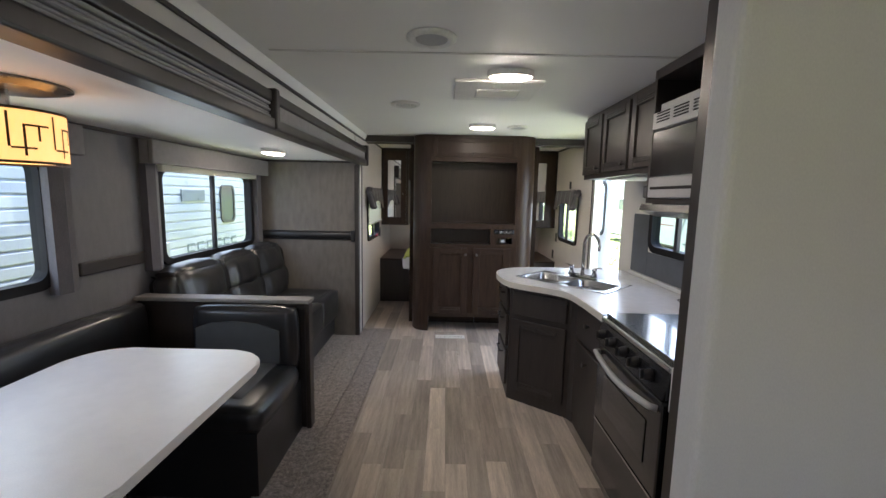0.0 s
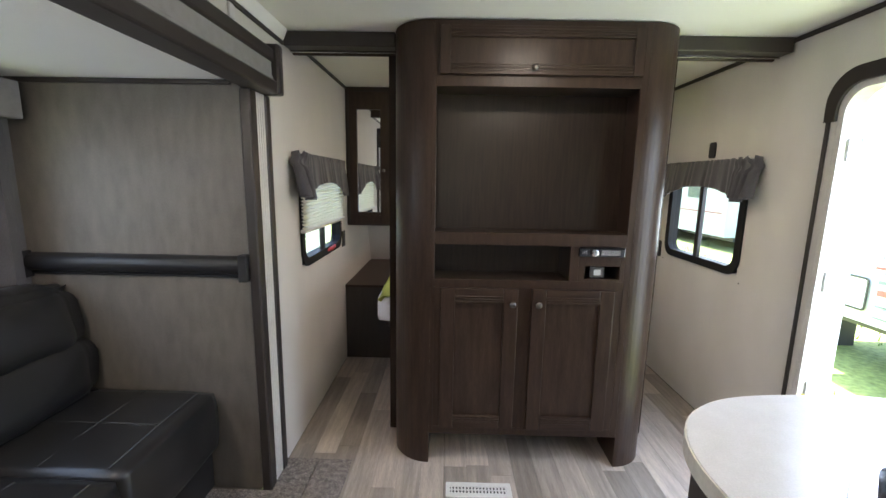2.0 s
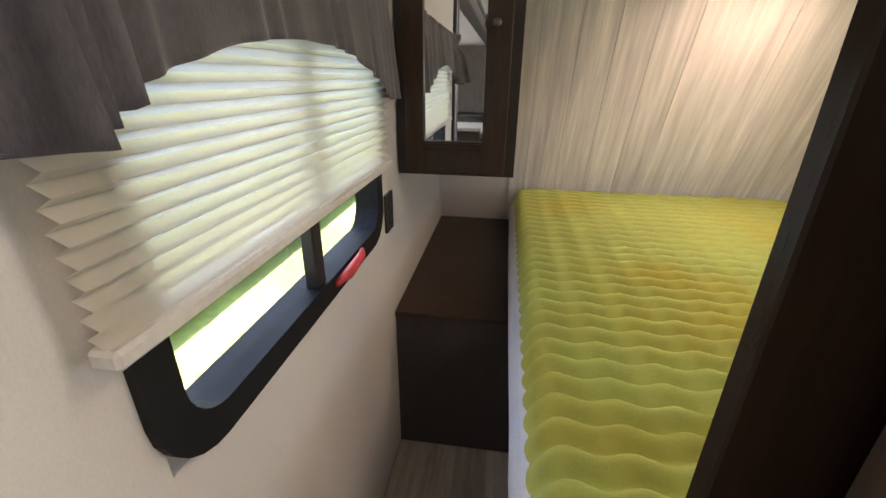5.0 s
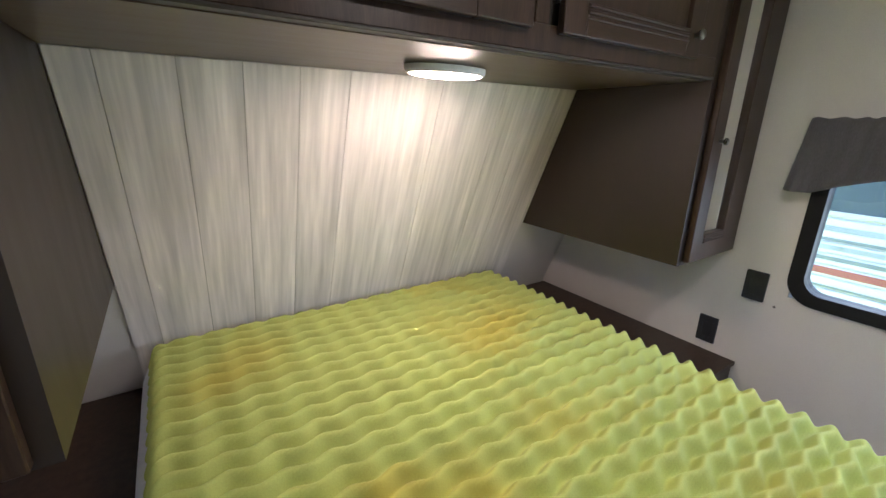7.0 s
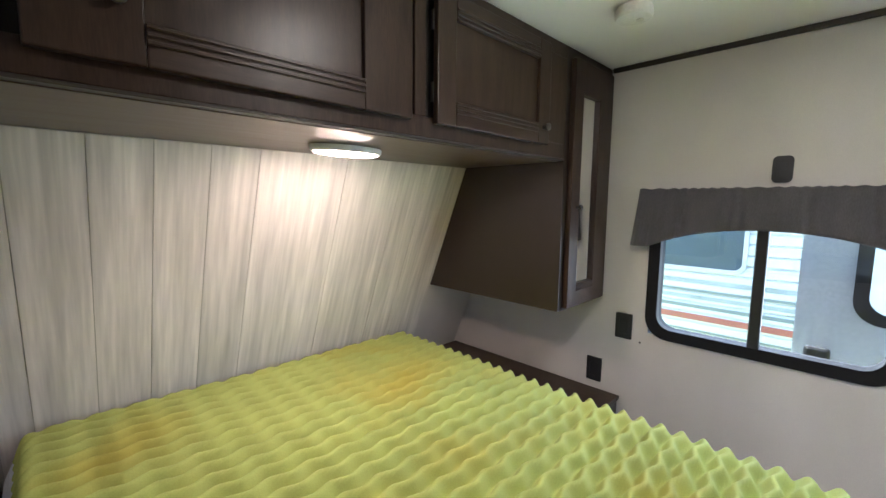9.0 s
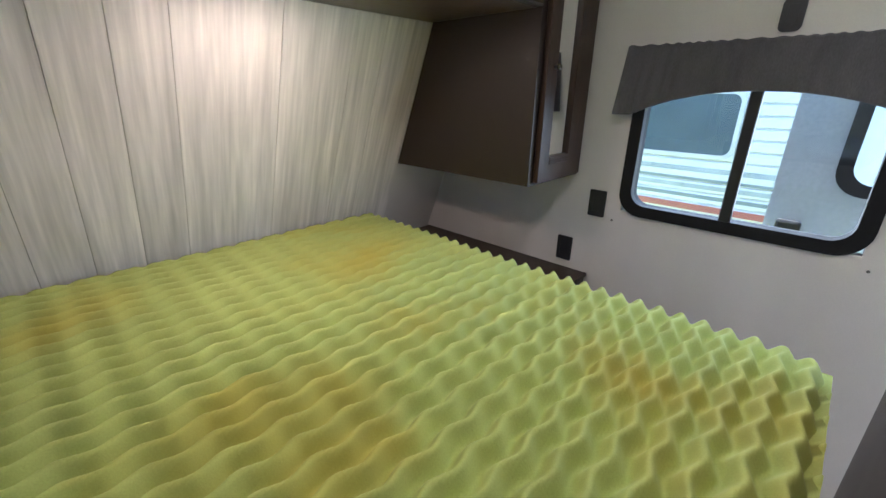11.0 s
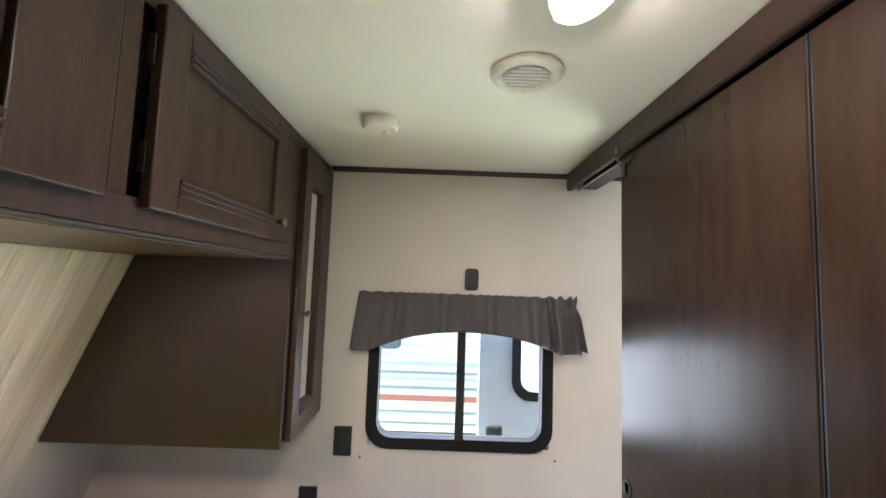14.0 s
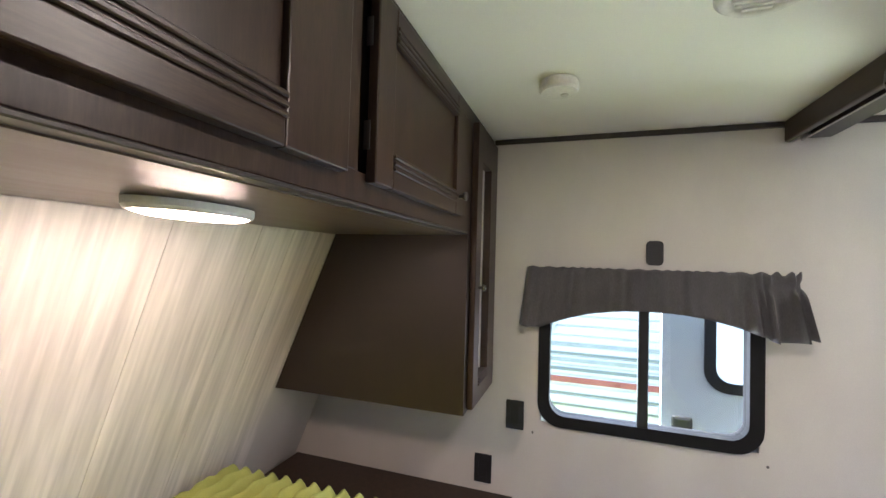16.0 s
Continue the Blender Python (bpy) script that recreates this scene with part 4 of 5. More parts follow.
# cornice boxes and rails in the slide-out
for y0, y1, z0 in ((2.20, 3.79, 1.60), (-0.2, 1.74, 1.60)):
    co = thing("window_cornice", (SX + 0.06, (y0 + y1) / 2, z0), "grey fabric cornice with side panels round the window", "cornice", "slide-out cornices")
    part("front_board", box(SX + 0.07, SX + 0.10, y0, y1, z0, SZ - 0.022, 0.005), GREYBOX, co)
    part("end_board", box(SX + 0.016, SX + 0.069, y0, y0 + 0.02, z0, SZ - 0.022), GREYBOX, co)
    part("end_board", box(SX + 0.016, SX + 0.069, y1 - 0.02, y1, z0, SZ - 0.022), GREYBOX, co)
    part("rolled_shade", box(SX + 0.016, SX + 0.06, y0 + 0.13, y1 - 0.17, z0 - 0.04, z0 + 0.02, 0.01, 2), BLIND, co, "pale rolled shade")
    for a, b in ((y0, y0 + 0.13), (y1 - 0.15, y1 - 0.02)):
        bm = bmesh.new()
        pts = [(SX + 0.004, a), (SX + 0.05, a), (SX + 0.06, (a + b) / 2), (SX + 0.03, b), (SX + 0.004, b)]
        prism(bm, pts, "z", 0.95, z0 - 0.001)
        part("side_panel", bm, CURTAIN, co, "padded charcoal side panel")
for a, b in ((1.745, 2.195),):
    cr = thing("chair_rail", (SX + 0.01, (a + b) / 2, 1.0), "dark moulded chair rail", "rail")
    part("rail", box(SX + 0.001, SX + 0.02, a, b, 1.005, 1.075, 0.008, 2), TRIM, cr)
cr = thing("end_panel_rail", (-1.7, SY1 - 0.01, 1.0), "dark moulded rail on the end panel", "rail")
prof = [(SY1 - 0.001, 0.985), (SY1 - 0.012, 0.985), (SY1 - 0.014, 0.993), (SY1 - 0.009, 0.998), (SY1 - 0.016, 1.002)]
prof += [(SY1 - 0.014 - 0.026 * math.sin(radians(a)), 1.036 - 0.034 * math.cos(radians(a))) for a in range(20, 170, 15)] + [(SY1 - 0.014, 1.072), (SY1 - 0.001, 1.075)]
part("rail", prism(bmesh.new(), prof, "x", SX + 0.02, -1.243), BLACKP, cr)
part("rail_end", box(-1.2425, -1.2065, SY1 - 0.047, SY1 - 0.001, 0.972, 1.084, 0.006, 2), BLACKP, cr)
part("rail_end", box(SX + 0.002, SX + 0.0195, SY1 - 0.047, SY1 - 0.001, 0.972, 1.084, 0.004), BLACKP, cr)

# carpet strip
cp = thing("carpet_runner", (-1.02, 2.5, 0), "speckled grey-brown carpet runner beside the slide-out", "carpet")
part("carpet", box(-1.205, -1.02, 0.2, 4.02, 0.0, 0.012, 0.004), CARPET, cp)
part("carpet", box(-1.017, -0.855, 0.2, 4.02, 0.0, 0.010, 0.004), CARPET, cp)
bm = box(-1.47, -1.2055, 2.16, SY1 - 0.02, 0.0, 0.012, 0.003)
part("carpet", bm, CARPET, cp)


# ---- ceiling fittings ----
def ceiling_lamp(x, y, z, label, turn=0.0, tilt=None):
    t = thing("ceiling_lamp", (x, y, z), label, "lamp", "oval ceiling lamps")
    m = Matrix.Translation((x, y, z)) @ Matrix.Rotation(radians(turn), 4, "Z") @ Matrix.Diagonal((0.117, 0.06, 1, 1))
    k = 0.62 if z < 1.7 else 1.0
    bm = lathe(bmesh.new(), [(1.0, -0.001), (1.0, -0.020 * k), (0.96, -0.030 * k), (0.90, -0.031 * k)], (0, 0, 0), "z", 32)
    bmesh.ops.transform(bm, matrix=m, verts=bm.verts[:])
    part("housing", bm, WHITEP, t)
    for s in (-1, 1):
        bm = lathe(bmesh.new(), [(0.89, -0.0315 * k), (0.86, -0.034 * k), (0.70, -0.040 * k), (0.40, -0.043 * k), (0.05, -0.044 * k)], (0, 0, 0), "z", 36)
        bmesh.ops.bisect_plane(bm, geom=bm.verts[:] + bm.edges[:] + bm.faces[:], plane_co=(s * 0.06, 0, 0), plane_no=(-s, 0, 0), clear_outer=True)
        bmesh.ops.transform(bm, matrix=m, verts=bm.verts[:])
        part("lens", bm, READING if z < 1.7 else LENS, t, "lit frosted lens")
    return t


ceiling_lamp(-0.005, 3.42, H, "lit white twin-lens ceiling lamp in the living room")
ceiling_lamp(0.0, 1.88, H, "lit white twin-lens ceiling lamp near the kitchen")
ceiling_lamp(-1.60, 2.86, SZ, "lit white lamp under the slide-out ceiling", 75)
ceiling_lamp(0.01, 4.64, H, "lit white twin-lens lamp over the bed")
ceiling_lamp(-0.01, 5.60, 1.637, "lit white reading lamp under the bed cabinet")


def round_vent(x, y, r, name, label, slats=True):
    t = thing(name, (x, y, H), label, "vent" if slats else "speaker", "round ceiling fittings")
    part("rim", lathe(bmesh.new(), [(r, -0.001), (r, -0.008), (r * 0.85, -0.018), (r * 0.68, -0.014), (r * 0.66, -0.004)], (x, y, H), "z", 32), WHITEP, t, smooth=True)
    if slats:
        part("backing", lathe(bmesh.new(), [(r * 0.65, -0.0045), (r * 0.65, -0.006)], (x, y, H), "z", 24), GREYP, t)
        for k in range(-3, 4):
            h = math.sqrt(max(0, (r * 0.62) ** 2 - (k * r * 0.18) ** 2))
            part("slat", box(x + k * r * 0.18 - r * 0.05, x + k * r * 0.18 + r * 0.05, y - h, y + h, H - 0.016, H - 0.008), WHITEP, t)
    else:
        part("grille", lathe(bmesh.new(), [(r * 0.65, -0.005), (r * 0.62, -0.012), (r * 0.2, -0.013)], (x, y, H), "z", 24), GREYP, t)


round_vent(-0.38, 1.46, 0.10, "ceiling_speaker", "white round ceiling speaker", False)
round_vent(0.315, 3.505, 0.095, "ceiling_speaker", "white round ceiling speaker near the cabinet", False)
round_vent(-0.60, 2.66, 0.10, "ceiling_vent", "white round ceiling vent in the living room")
round_vent(0.338, 4.668, 0.082, "ceiling_vent", "white round louvred ceiling vent over the bed")
ac = thing("air_conditioner_panel", (0.0, 2.28, H), "white rectangular air-conditioner return panel", "air conditioner")
part("cover", box(-0.275, 0.205, 2.02, 2.44, H - 0.018, H - 0.001, 0.006, 2), WHITEP, ac)
gr = part("grille", box(-0.15, 0.10, 2.17, 2.36, H - 0.021, H - 0.0185), GREYP, ac)
for k in range(8):
    part("slat", box(-0.145, 0.095, 2.178 + k * 0.021, 2.19 + k * 0.021, H - 0.025, H - 0.0215), WHITEP, gr)
sm = thing("smoke_detector", (0.65, 5.045, H), "white round smoke detector", "detector")
part("housing", lathe(bmesh.new(), [(0.050, -0.001), (0.050, -0.009), (0.054, -0.0095), (0.054, -0.027), (0.049, -0.033), (0.02, -0.035)], (0.65, 5.045, H), "z", 28), WHITEP, sm)
part("test_button", lathe(bmesh.new(), [(0.011, -0.0355), (0.010, -0.039)], (0.66, 5.03, H), "z", 14), CREAM, sm)

# dinette pendant
pl = thing("dinette_pendant_lamp", (-1.68, 1.05, SZ), "lit amber drum pendant with dark geometric lines and a bronze plate", "lamp")
part("ceiling_plate", lathe(bmesh.new(), [(0.165, -0.001), (0.165, -0.008), (0.12, -0.02)], (-1.68, 1.05, SZ), "z", 36), KNOB, pl, "bronze ceiling plate")
part("stem", tube(bmesh.new(), [(-1.68, 1.05, SZ - 0.018), (-1.68, 1.05, SZ - 0.09)], 0.012, 10), CHROME, pl)
SR = 0.14
sh = part("shade", ring(bmesh.new(), [(-1.68 + SR * math.cos(a), 1.05 + SR * math.sin(a)) for a in np.linspace(0, 2 * math.pi, 40, endpoint=False)], [(-1.68 + (SR - 0.006) * math.cos(a), 1.05 + (SR - 0.006) * math.sin(a)) for a in np.linspace(0, 2 * math.pi, 40, endpoint=False)], "z", SZ - 0.24, SZ - 0.085), AMBER, pl, "glowing amber shade", smooth=False)
bm = bmesh.new()


def on_shade(a0, a1, z0, z1):
    steps = max(1, int(abs(a1 - a0) / 8))
    for k in range(steps):
        b0, b1 = radians(a0 + (a1 - a0) * k / steps), radians(a0 + (a1 - a0) * (k + 1) / steps)
        q = [(SR + 0.0015, b0), (SR + 0.0015, b1)]
        vs = [bm.verts.new((-1.68 + r * math.cos(b), 1.05 + r * math.sin(b), SZ + z)) for (r, b), z in ((q[0], z0), (q[1], z0), (q[1], z1), (q[0], z1))]
        bm.faces.new(vs)


for z in (-0.088, -0.243):
    on_shade(0, 360, z - 0.004, z + 0.004)
for k in range(8):
    a = k * 45
    on_shade(a, a + 2.5, -0.20, -0.10)
    on_shade(a + 2.5, a + 26, -0.205, -0.199)
    on_shade(a + 14, a + 16.5, -0.225, -0.135)
    on_shade(a + 14, a + 40, -0.138, -0.132)
    on_shade(a + 28, a + 30.5, -0.18, -0.135)
bmesh.ops.solidify(bm, geom=bm.faces[:], thickness=0.0012)
part("line_pattern", bm, TRIM, sh, "dark geometric lines")


# ---- bedroom ----
CY, CZ = 5.335, 1.04
LX, RX = -0.815, 0.785
# whitewashed boards on the sloping wall behind the bed
cuts = [LX + 0.002, -0.735, -0.585, -0.445, -0.305, -0.165, 0.150, 0.42, 0.56, RX - 0.002]
for a, b in zip(cuts, cuts[1:]):
    g = 0.0011
    bm = prism(bmesh.new(), [(slant(0.5) - 0.008, 0.5), (slant(1.636) - 0.008, 1.636), (slant(1.636) - 0.002, 1.636), (slant(0.5) - 0.002, 0.5)], "x", a + g, b - g)
    part("plank", bm, HEADB, nose)
bm = prism(bmesh.new(), [(slant(0.5) - 0.004, 0.5), (slant(1.636) - 0.004, 1.636), (slant(1.636) - 0.0015, 1.636), (slant(0.5) - 0.0015, 0.5)], "x", LX + 0.002, RX - 0.002)
part("plank_joint", bm, GROOVE, nose)

# cabinet over the bed
ob = thing("overbed_cabinet", (0, 5.5, 1.64), "dark wood cabinet over the bed with two framed doors", "cabinet")
inner = [(CY + 0.021, 1.645), (slant(1.645) - 0.009, 1.645), (slant(H) - 0.003, H - 0.003), (CY + 0.021, H - 0.003)]
part("body", prism(bmesh.new(), inner, "x", LX + 0.002, RX - 0.002), VOID, ob)
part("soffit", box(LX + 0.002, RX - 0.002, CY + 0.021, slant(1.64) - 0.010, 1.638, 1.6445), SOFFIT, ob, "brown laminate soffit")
bm = bmesh.new()
for a, b, c, d in ((LX + 0.002, RX - 0.002, 1.647, 1.70), (LX + 0.002, RX - 0.002, 2.015, H - 0.003), (LX + 0.002, -0.70, 1.70, 2.015), (0.028, 0.066, 1.70, 2.015), (0.672, RX - 0.002, 1.70, 2.015)):
    cube(bm, a, b, CY, CY + 0.02, c, d, 0.0015)
part("face_frame", bm, WOOD, ob)
part("bottom_lip", box(LX + 0.002, RX - 0.002, CY - 0.004, CY + 0.03, 1.640, 1.6465, 0.0015), TRIM, ob)
for a, b, kx in ((-0.68, 0.004, -0.575), (0.090, 0.640, 0.60)):
    d = panel_door("door", ob, a, b, 1.684, 2.028, CY - 0.0005, 0.02, -1, 0.14 if a < 0 else 0.07, material=WOOD, rail=0.066)
    knob((kx, CY - 0.021, 1.775 if a < 0 else 1.738), d, r=0.013)
part("hinge", box(0.0805, 0.0825, CY - 0.012, CY + 0.0, 1.74, 1.79), KNOB, ob)
part("hinge", box(0.0805, 0.0825, CY - 0.012, CY + 0.0, 1.92, 1.97), KNOB, ob)

for side, (x0, x1, mx0, mx1, kx) in {"left": (-W + 0.002, LX, -1.09, -0.915, -0.888), "right": (RX, W - 0.002, 0.885, 1.03, 0.862)}.items():
    tw = thing("bedside_wardrobe", ((x0 + x1) / 2, CY + 0.3, CZ), "dark wood hanging wardrobe with a narrow mirrored door", "wardrobe", "bedside wardrobes")
    prof = [(CY + 0.001, CZ), (slant(CZ) - 0.010, CZ), (slant(H) - 0.010, H - 0.003), (CY + 0.001, H - 0.003)]
    part("body", prism(bmesh.new(), prof, "x", x0, x1), SIDEP, tw)
    dx0, dx1 = x0 + 0.03, x1 - 0.03
    bm = ring(bmesh.new(), [(dx0, CZ + 0.012), (dx1, CZ + 0.012), (dx1, H - 0.04), (dx0, H - 0.04)], [(mx0, 1.146), (mx1, 1.146), (mx1, 1.902), (mx0, 1.902)], "y", CY - 0.022, CY)
    bmesh.ops.bevel(bm, geom=bm.edges[:], offset=0.002, segments=1, affect="EDGES")
    dr = part("door", bm, WOOD, tw)
    part("mirror", box(mx0, mx1, CY - 0.008, CY - 0.001, 1.146, 1.902), MIRROR, dr, "tall mirror pane")
    for k in range(3):
        part("bead", box(mx0, mx1, CY - 0.027, CY - 0.0225, 1.116 + k * 0.010, 1.121 + k * 0.010, 0.001), WOOD, dr)
    knob((kx, CY - 0.022, 1.46), dr, r=0.012)

for x0, x1 in ((-W + 0.002, -0.745), (0.665, W - 0.002)):
    ns = thing("nightstand", ((x0 + x1) / 2, 5.7, 0), "dark wood built-in nightstand box beside the bed", "nightstand", "nightstands")
    prof = [(5.235, 0), (slant(0) - 0.004, 0), (slant(0.575) - 0.012, 0.575), (5.235, 0.575)]
    part("body", prism(bmesh.new(), prof, "x", x0, x1), DARK, ns)
    part("top", prism(bmesh.new(), [(5.225, 0.576), (slant(0.576) - 0.012, 0.576), (slant(0.592) - 0.012, 0.592), (5.225, 0.592)], "x", x0, x1), WOOD, ns)

BX0, BX1, BY0, BY1 = -0.765, 0.675, 4.385, 6.155
bed = thing("bed", (-0.07, 5.3, 0), "bed platform with a white mattress", "bed")
part("platform", box(-0.70, 0.60, 4.45, 6.20, 0.0, 0.56, 0.004), DARK, bed)
part("deck", box(-0.735, 0.64, 4.42, 6.22, 0.561, 0.585, 0.004), DARK, bed)
part("mattress", soft(BX0 - 0.034, BX1 + 0.0, BY0 + 0.005, 6.19, 0.586, 0.75, 0.05, 0.004, 11, 0.002), MATTRESS, bed, "white mattress", smooth=True)

# egg-crate foam topper: one moulded sheet with a convoluted upper face
px, py = 0.100, 0.0575


def tri(u):
    """A zigzag of period one with slightly rounded corners."""
    return math.asin(0.85 * math.sin(2 * math.pi * u)) / math.asin(0.85)


xs, ys = np.arange(BX0, BX1 + 1e-6, px / 11), np.arange(BY0, BY1 + 1e-6, py / 10)
verts, nx, ny = [], len(xs), len(ys)
for y in ys:
    for x in xs:
        wob = 0.003 * noise.noise(Vector((x * 3, y * 3, 0.3)))
        xa, ya = x + 0.002 * noise.noise(Vector((x * 4, y * 4, 5))), y + 0.002 * noise.noise(Vector((x * 4, y * 4, 9)))
        ph = 2 * math.pi * ya / py + 0.78 * tri(xa / px)
        z2 = 0.75 * math.cos(ph) + 0.25 * (1 - 2 * math.acos(0.985 * math.cos(ph)) / math.pi)
        fall = -0.02 * max(0.0, 1 - min(x - BX0, BX1 - x) / 0.03) ** 2 - 0.035 * max(0.0, 1 - (y - BY0) / 0.09) ** 2
        amp = 0.0195 * (0.62 + 0.38 * min(1.0, (BX1 - x) / 0.10))
        verts.append((x, y, 0.787 + wob + amp * z2 + fall))
verts += [(x - (0.02 if i == 0 else 0), y, 0.728 if i == 0 else 0.752) for y in ys for i, x in enumerate(xs)]
faces = [(j * nx + i, j * nx + i + 1, (j + 1) * nx + i + 1, (j + 1) * nx + i) for j in range(ny - 1) for i in range(nx - 1)]
off = nx * ny
rimv = [(0, i) for i in range(nx)] + [(j, nx - 1) for j in range(1, ny)] + [(ny - 1, i) for i in range(nx - 2, -1, -1)] + [(j, 0) for j in range(ny - 2, 0, -1)]
ids = [j * nx + i for j, i in rimv]
faces += [(ids[k], ids[k] + off, ids[(k + 1) % len(ids)] + off, ids[(k + 1) % len(ids)]) for k in range(len(ids))]
faces.append(tuple(k + off for k in ids))
me = bpy.data.meshes.new("foam_topper")
me.from_pydata(verts, [], faces)
me.materials.append(FOAM)
me.polygons.foreach_set("use_smooth", [True] * len(me.polygons))
tagged(new("foam_topper", me), "yellow egg-crate foam topper spread over the mattress", "mattress topper")


# ---- cloth on the bedroom windows ----
def valance(x, y0, y1, ztop, side, low, mid, label):
    """A gathered cloth valance with an arched hem and side returns; side: the way into the room."""
    t = thing("window_valance", (x, (y0 + y1) / 2, ztop), label, "valance", "bedroom valances")
    bm = bmesh.new()
    ns_, nt_ = 140, 16
    grid = []
    for i in range(ns_ + 1):
        s = i / ns_
        e = abs(2 * s - 1)
        hem = mid + (low - mid) * min(1, (e / 0.82)) ** 2.2 + 0.032 * max(0, 1 - s / 0.12)
        row = []
        for k in range(nt_ + 1):
            f = k / nt_
            gather = max(0.0, 1 - s / 0.2) ** 0.7 + 0.12 * max(0.0, (s - 0.7) / 0.3)
            pinch = 1 - 0.85 * math.exp(-((f - 0.22) / 0.09) ** 2)
            fold = (0.015 + 0.032 * f) * pinch * gather * (1 + math.sin(s * 150 + 2.5 * math.sin(s * 47))) + 0.0035 * math.sin(s * 95 + 2 * math.sin(s * 31)) * (0.3 + f)
            ruffle = 0.003 * math.sin(s * 120 + 4 * math.sin(s * 23)) * max(0, 1 - f * 7)
            yy = y0 + (y1 - y0) * s + (s - 0.5) * 0.055 * f + 0.012 * gather * f * math.sin(s * 75)
            d = 0.045 * (1 - max(0, (e - 0.97) / 0.03)) + fold + ruffle + 0.02 * f * (1 - e * 0.5)
            zz = ztop + (hem - ztop) * f + (0.002 + 0.008 * gather) * math.sin(s * 140 + 3 * math.sin(s * 17)) * (1 - f)
            row.append(bm.verts.new((x + side * max(0.004, d), yy, zz)))
        grid.append(row)
    for i in range(ns_):
        for k in range(nt_):
            bm.faces.new((grid[i][k], grid[i + 1][k], grid[i + 1][k + 1], grid[i][k + 1]))
    bmesh.ops.recalc_face_normals(bm, faces=bm.faces[:])
    bmesh.ops.solidify(bm, geom=bm.faces[:], thickness=0.002)
    part("cloth", bm, CURTAIN, t, smooth=True)
    part("rod", tube(bmesh.new(), [(x + side * 0.025, y0 + 0.01, ztop - 0.03), (x + side * 0.025, y1 - 0.01, ztop - 0.03)], 0.007, 8), KNOB, t)
    return t


valance(W - 0.002, 4.28, 5.185, 1.538, -1, 1.30, 1.385, "charcoal cloth valance gathered over the window")
valance(-W + 0.002, 4.19, 5.13, 1.52, 1, 1.275, 1.37, "charcoal cloth valance over the pleated shade")

sh = thing("pleated_shade", (-W + 0.03, 4.70, 1.11), "cream pleated shade pulled halfway down", "shade")
bm = bmesh.new()
rows, n = [], 39
for k in range(n + 1):
    zz = 1.128 + (1.47 - 1.128) * k / n
    xx = -W + (0.020 if k % 2 else 0.036)
    rows.append((bm.verts.new((xx, 4.285, zz)), bm.verts.new((xx, 5.118, zz))))
for (a, b), (c, d) in zip(rows, rows[1:]):
    bm.faces.new((a, b, d, c))
part("pleats", bm, BLIND, sh)
part("bottom_rail", box(-W + 0.014, -W + 0.044, 4.283, 5.12, 1.108, 1.127, 0.004), CREAM, sh, "cream bottom rail")


def plate(name, x, y, z, w, h, label, cat):
    s = -1 if x > 0 else 1
    t = thing(name, (x, y, z), label, cat, "wall plates")
    a, b = sorted((x + s * 0.001, x + s * 0.008))
    part("plate", prism(bmesh.new(), rrect(y - w / 2, y + w / 2, z - h / 2, z + h / 2, 0.016 if name == "wall_switch" else 0.004), "x", a, b), BLACKP, t)
    a, b = sorted((x + s * 0.0085, x + s * 0.011))
    part("insert", box(a, b, y - w * 0.25, y + w * 0.25, z - h * 0.3, z + h * 0.3, 0.001), BLACKP, t)


plate("wall_switch", W, 4.715, 1.60, 0.058, 0.092, "black rounded switch plate above the window", "switch")
plate("outlet", W, 5.222, 0.927, 0.072, 0.115, "black wall outlet beside the window", "outlet")
plate("outlet", W, 5.35, 0.687, 0.072, 0.115, "black wall outlet over the nightstand", "outlet")
plate("outlet", -W, 5.195, 0.955, 0.072, 0.115, "black wall outlet beside the shaded window", "outlet")
for y, z in ((5.15, 0.865), (4.355, 0.872)):
    t = thing("wall_screw", (W, y, z), "small brass screw in the wall", "screw", "wall screws")
    part("head", lathe(bmesh.new(), [(0.005, -0.0005), (0.004, -0.003)], (W, y, z), "x", 10), KNOB, t)

# ---- entry doorway, open door and step ----
dw = thing("doorway", (W, 3.565, 0), "entry doorway with dark arched trim and pale metal jambs", "doorway", kind="structure")
o, i_ = rrect(3.15, 3.98, -0.2, 1.86, 0.13, 8), rrect(3.20, 3.93, -0.15, 1.80, 0.10, 8)
bm = ring(bmesh.new(), o, i_, "x", W - 0.014, W - 0.001)
bmesh.ops.bisect_plane(bm, geom=bm.verts[:] + bm.edges[:] + bm.faces[:], plane_co=(0, 0, 1.66), plane_no=(0, 0, 1), clear_inner=True)
part("arched_trim", bm, TRIM, dw)
bm = ring(bmesh.new(), rrect(3.185, 3.945, -0.2, 1.815, 0.11, 8), rrect(3.225, 3.905, -0.15, 1.775, 0.09, 8), "x", W + 0.001, W + 0.075)
bmesh.ops.bisect_plane(bm, geom=bm.verts[:] + bm.edges[:] + bm.faces[:], plane_co=(0, 0, 0.004), plane_no=(0, 0, 1), clear_inner=True)
part("metal_jamb", bm, CREAM, dw)
part("side_trim", box(W - 0.008, W - 0.001, 3.955, 3.975, 0.0, 1.66, 0.002), TRIM, dw)
part("threshold", box(W - 0.002, W + 0.10, 3.19, 3.94, -0.03, 0.004), STEEL, dw)
for z in (0.45, 0.95, 1.5):
    part("hinge", box(W + 0.03, W + 0.085, 3.895, 3.908, z, z + 0.09, 0.002), STEEL, dw)
part("warning_tape", box(W + 0.02, W + 0.06, 3.9005, 3.9045, 0.32, 0.48), YELLOW, dw, "yellow warning tape")
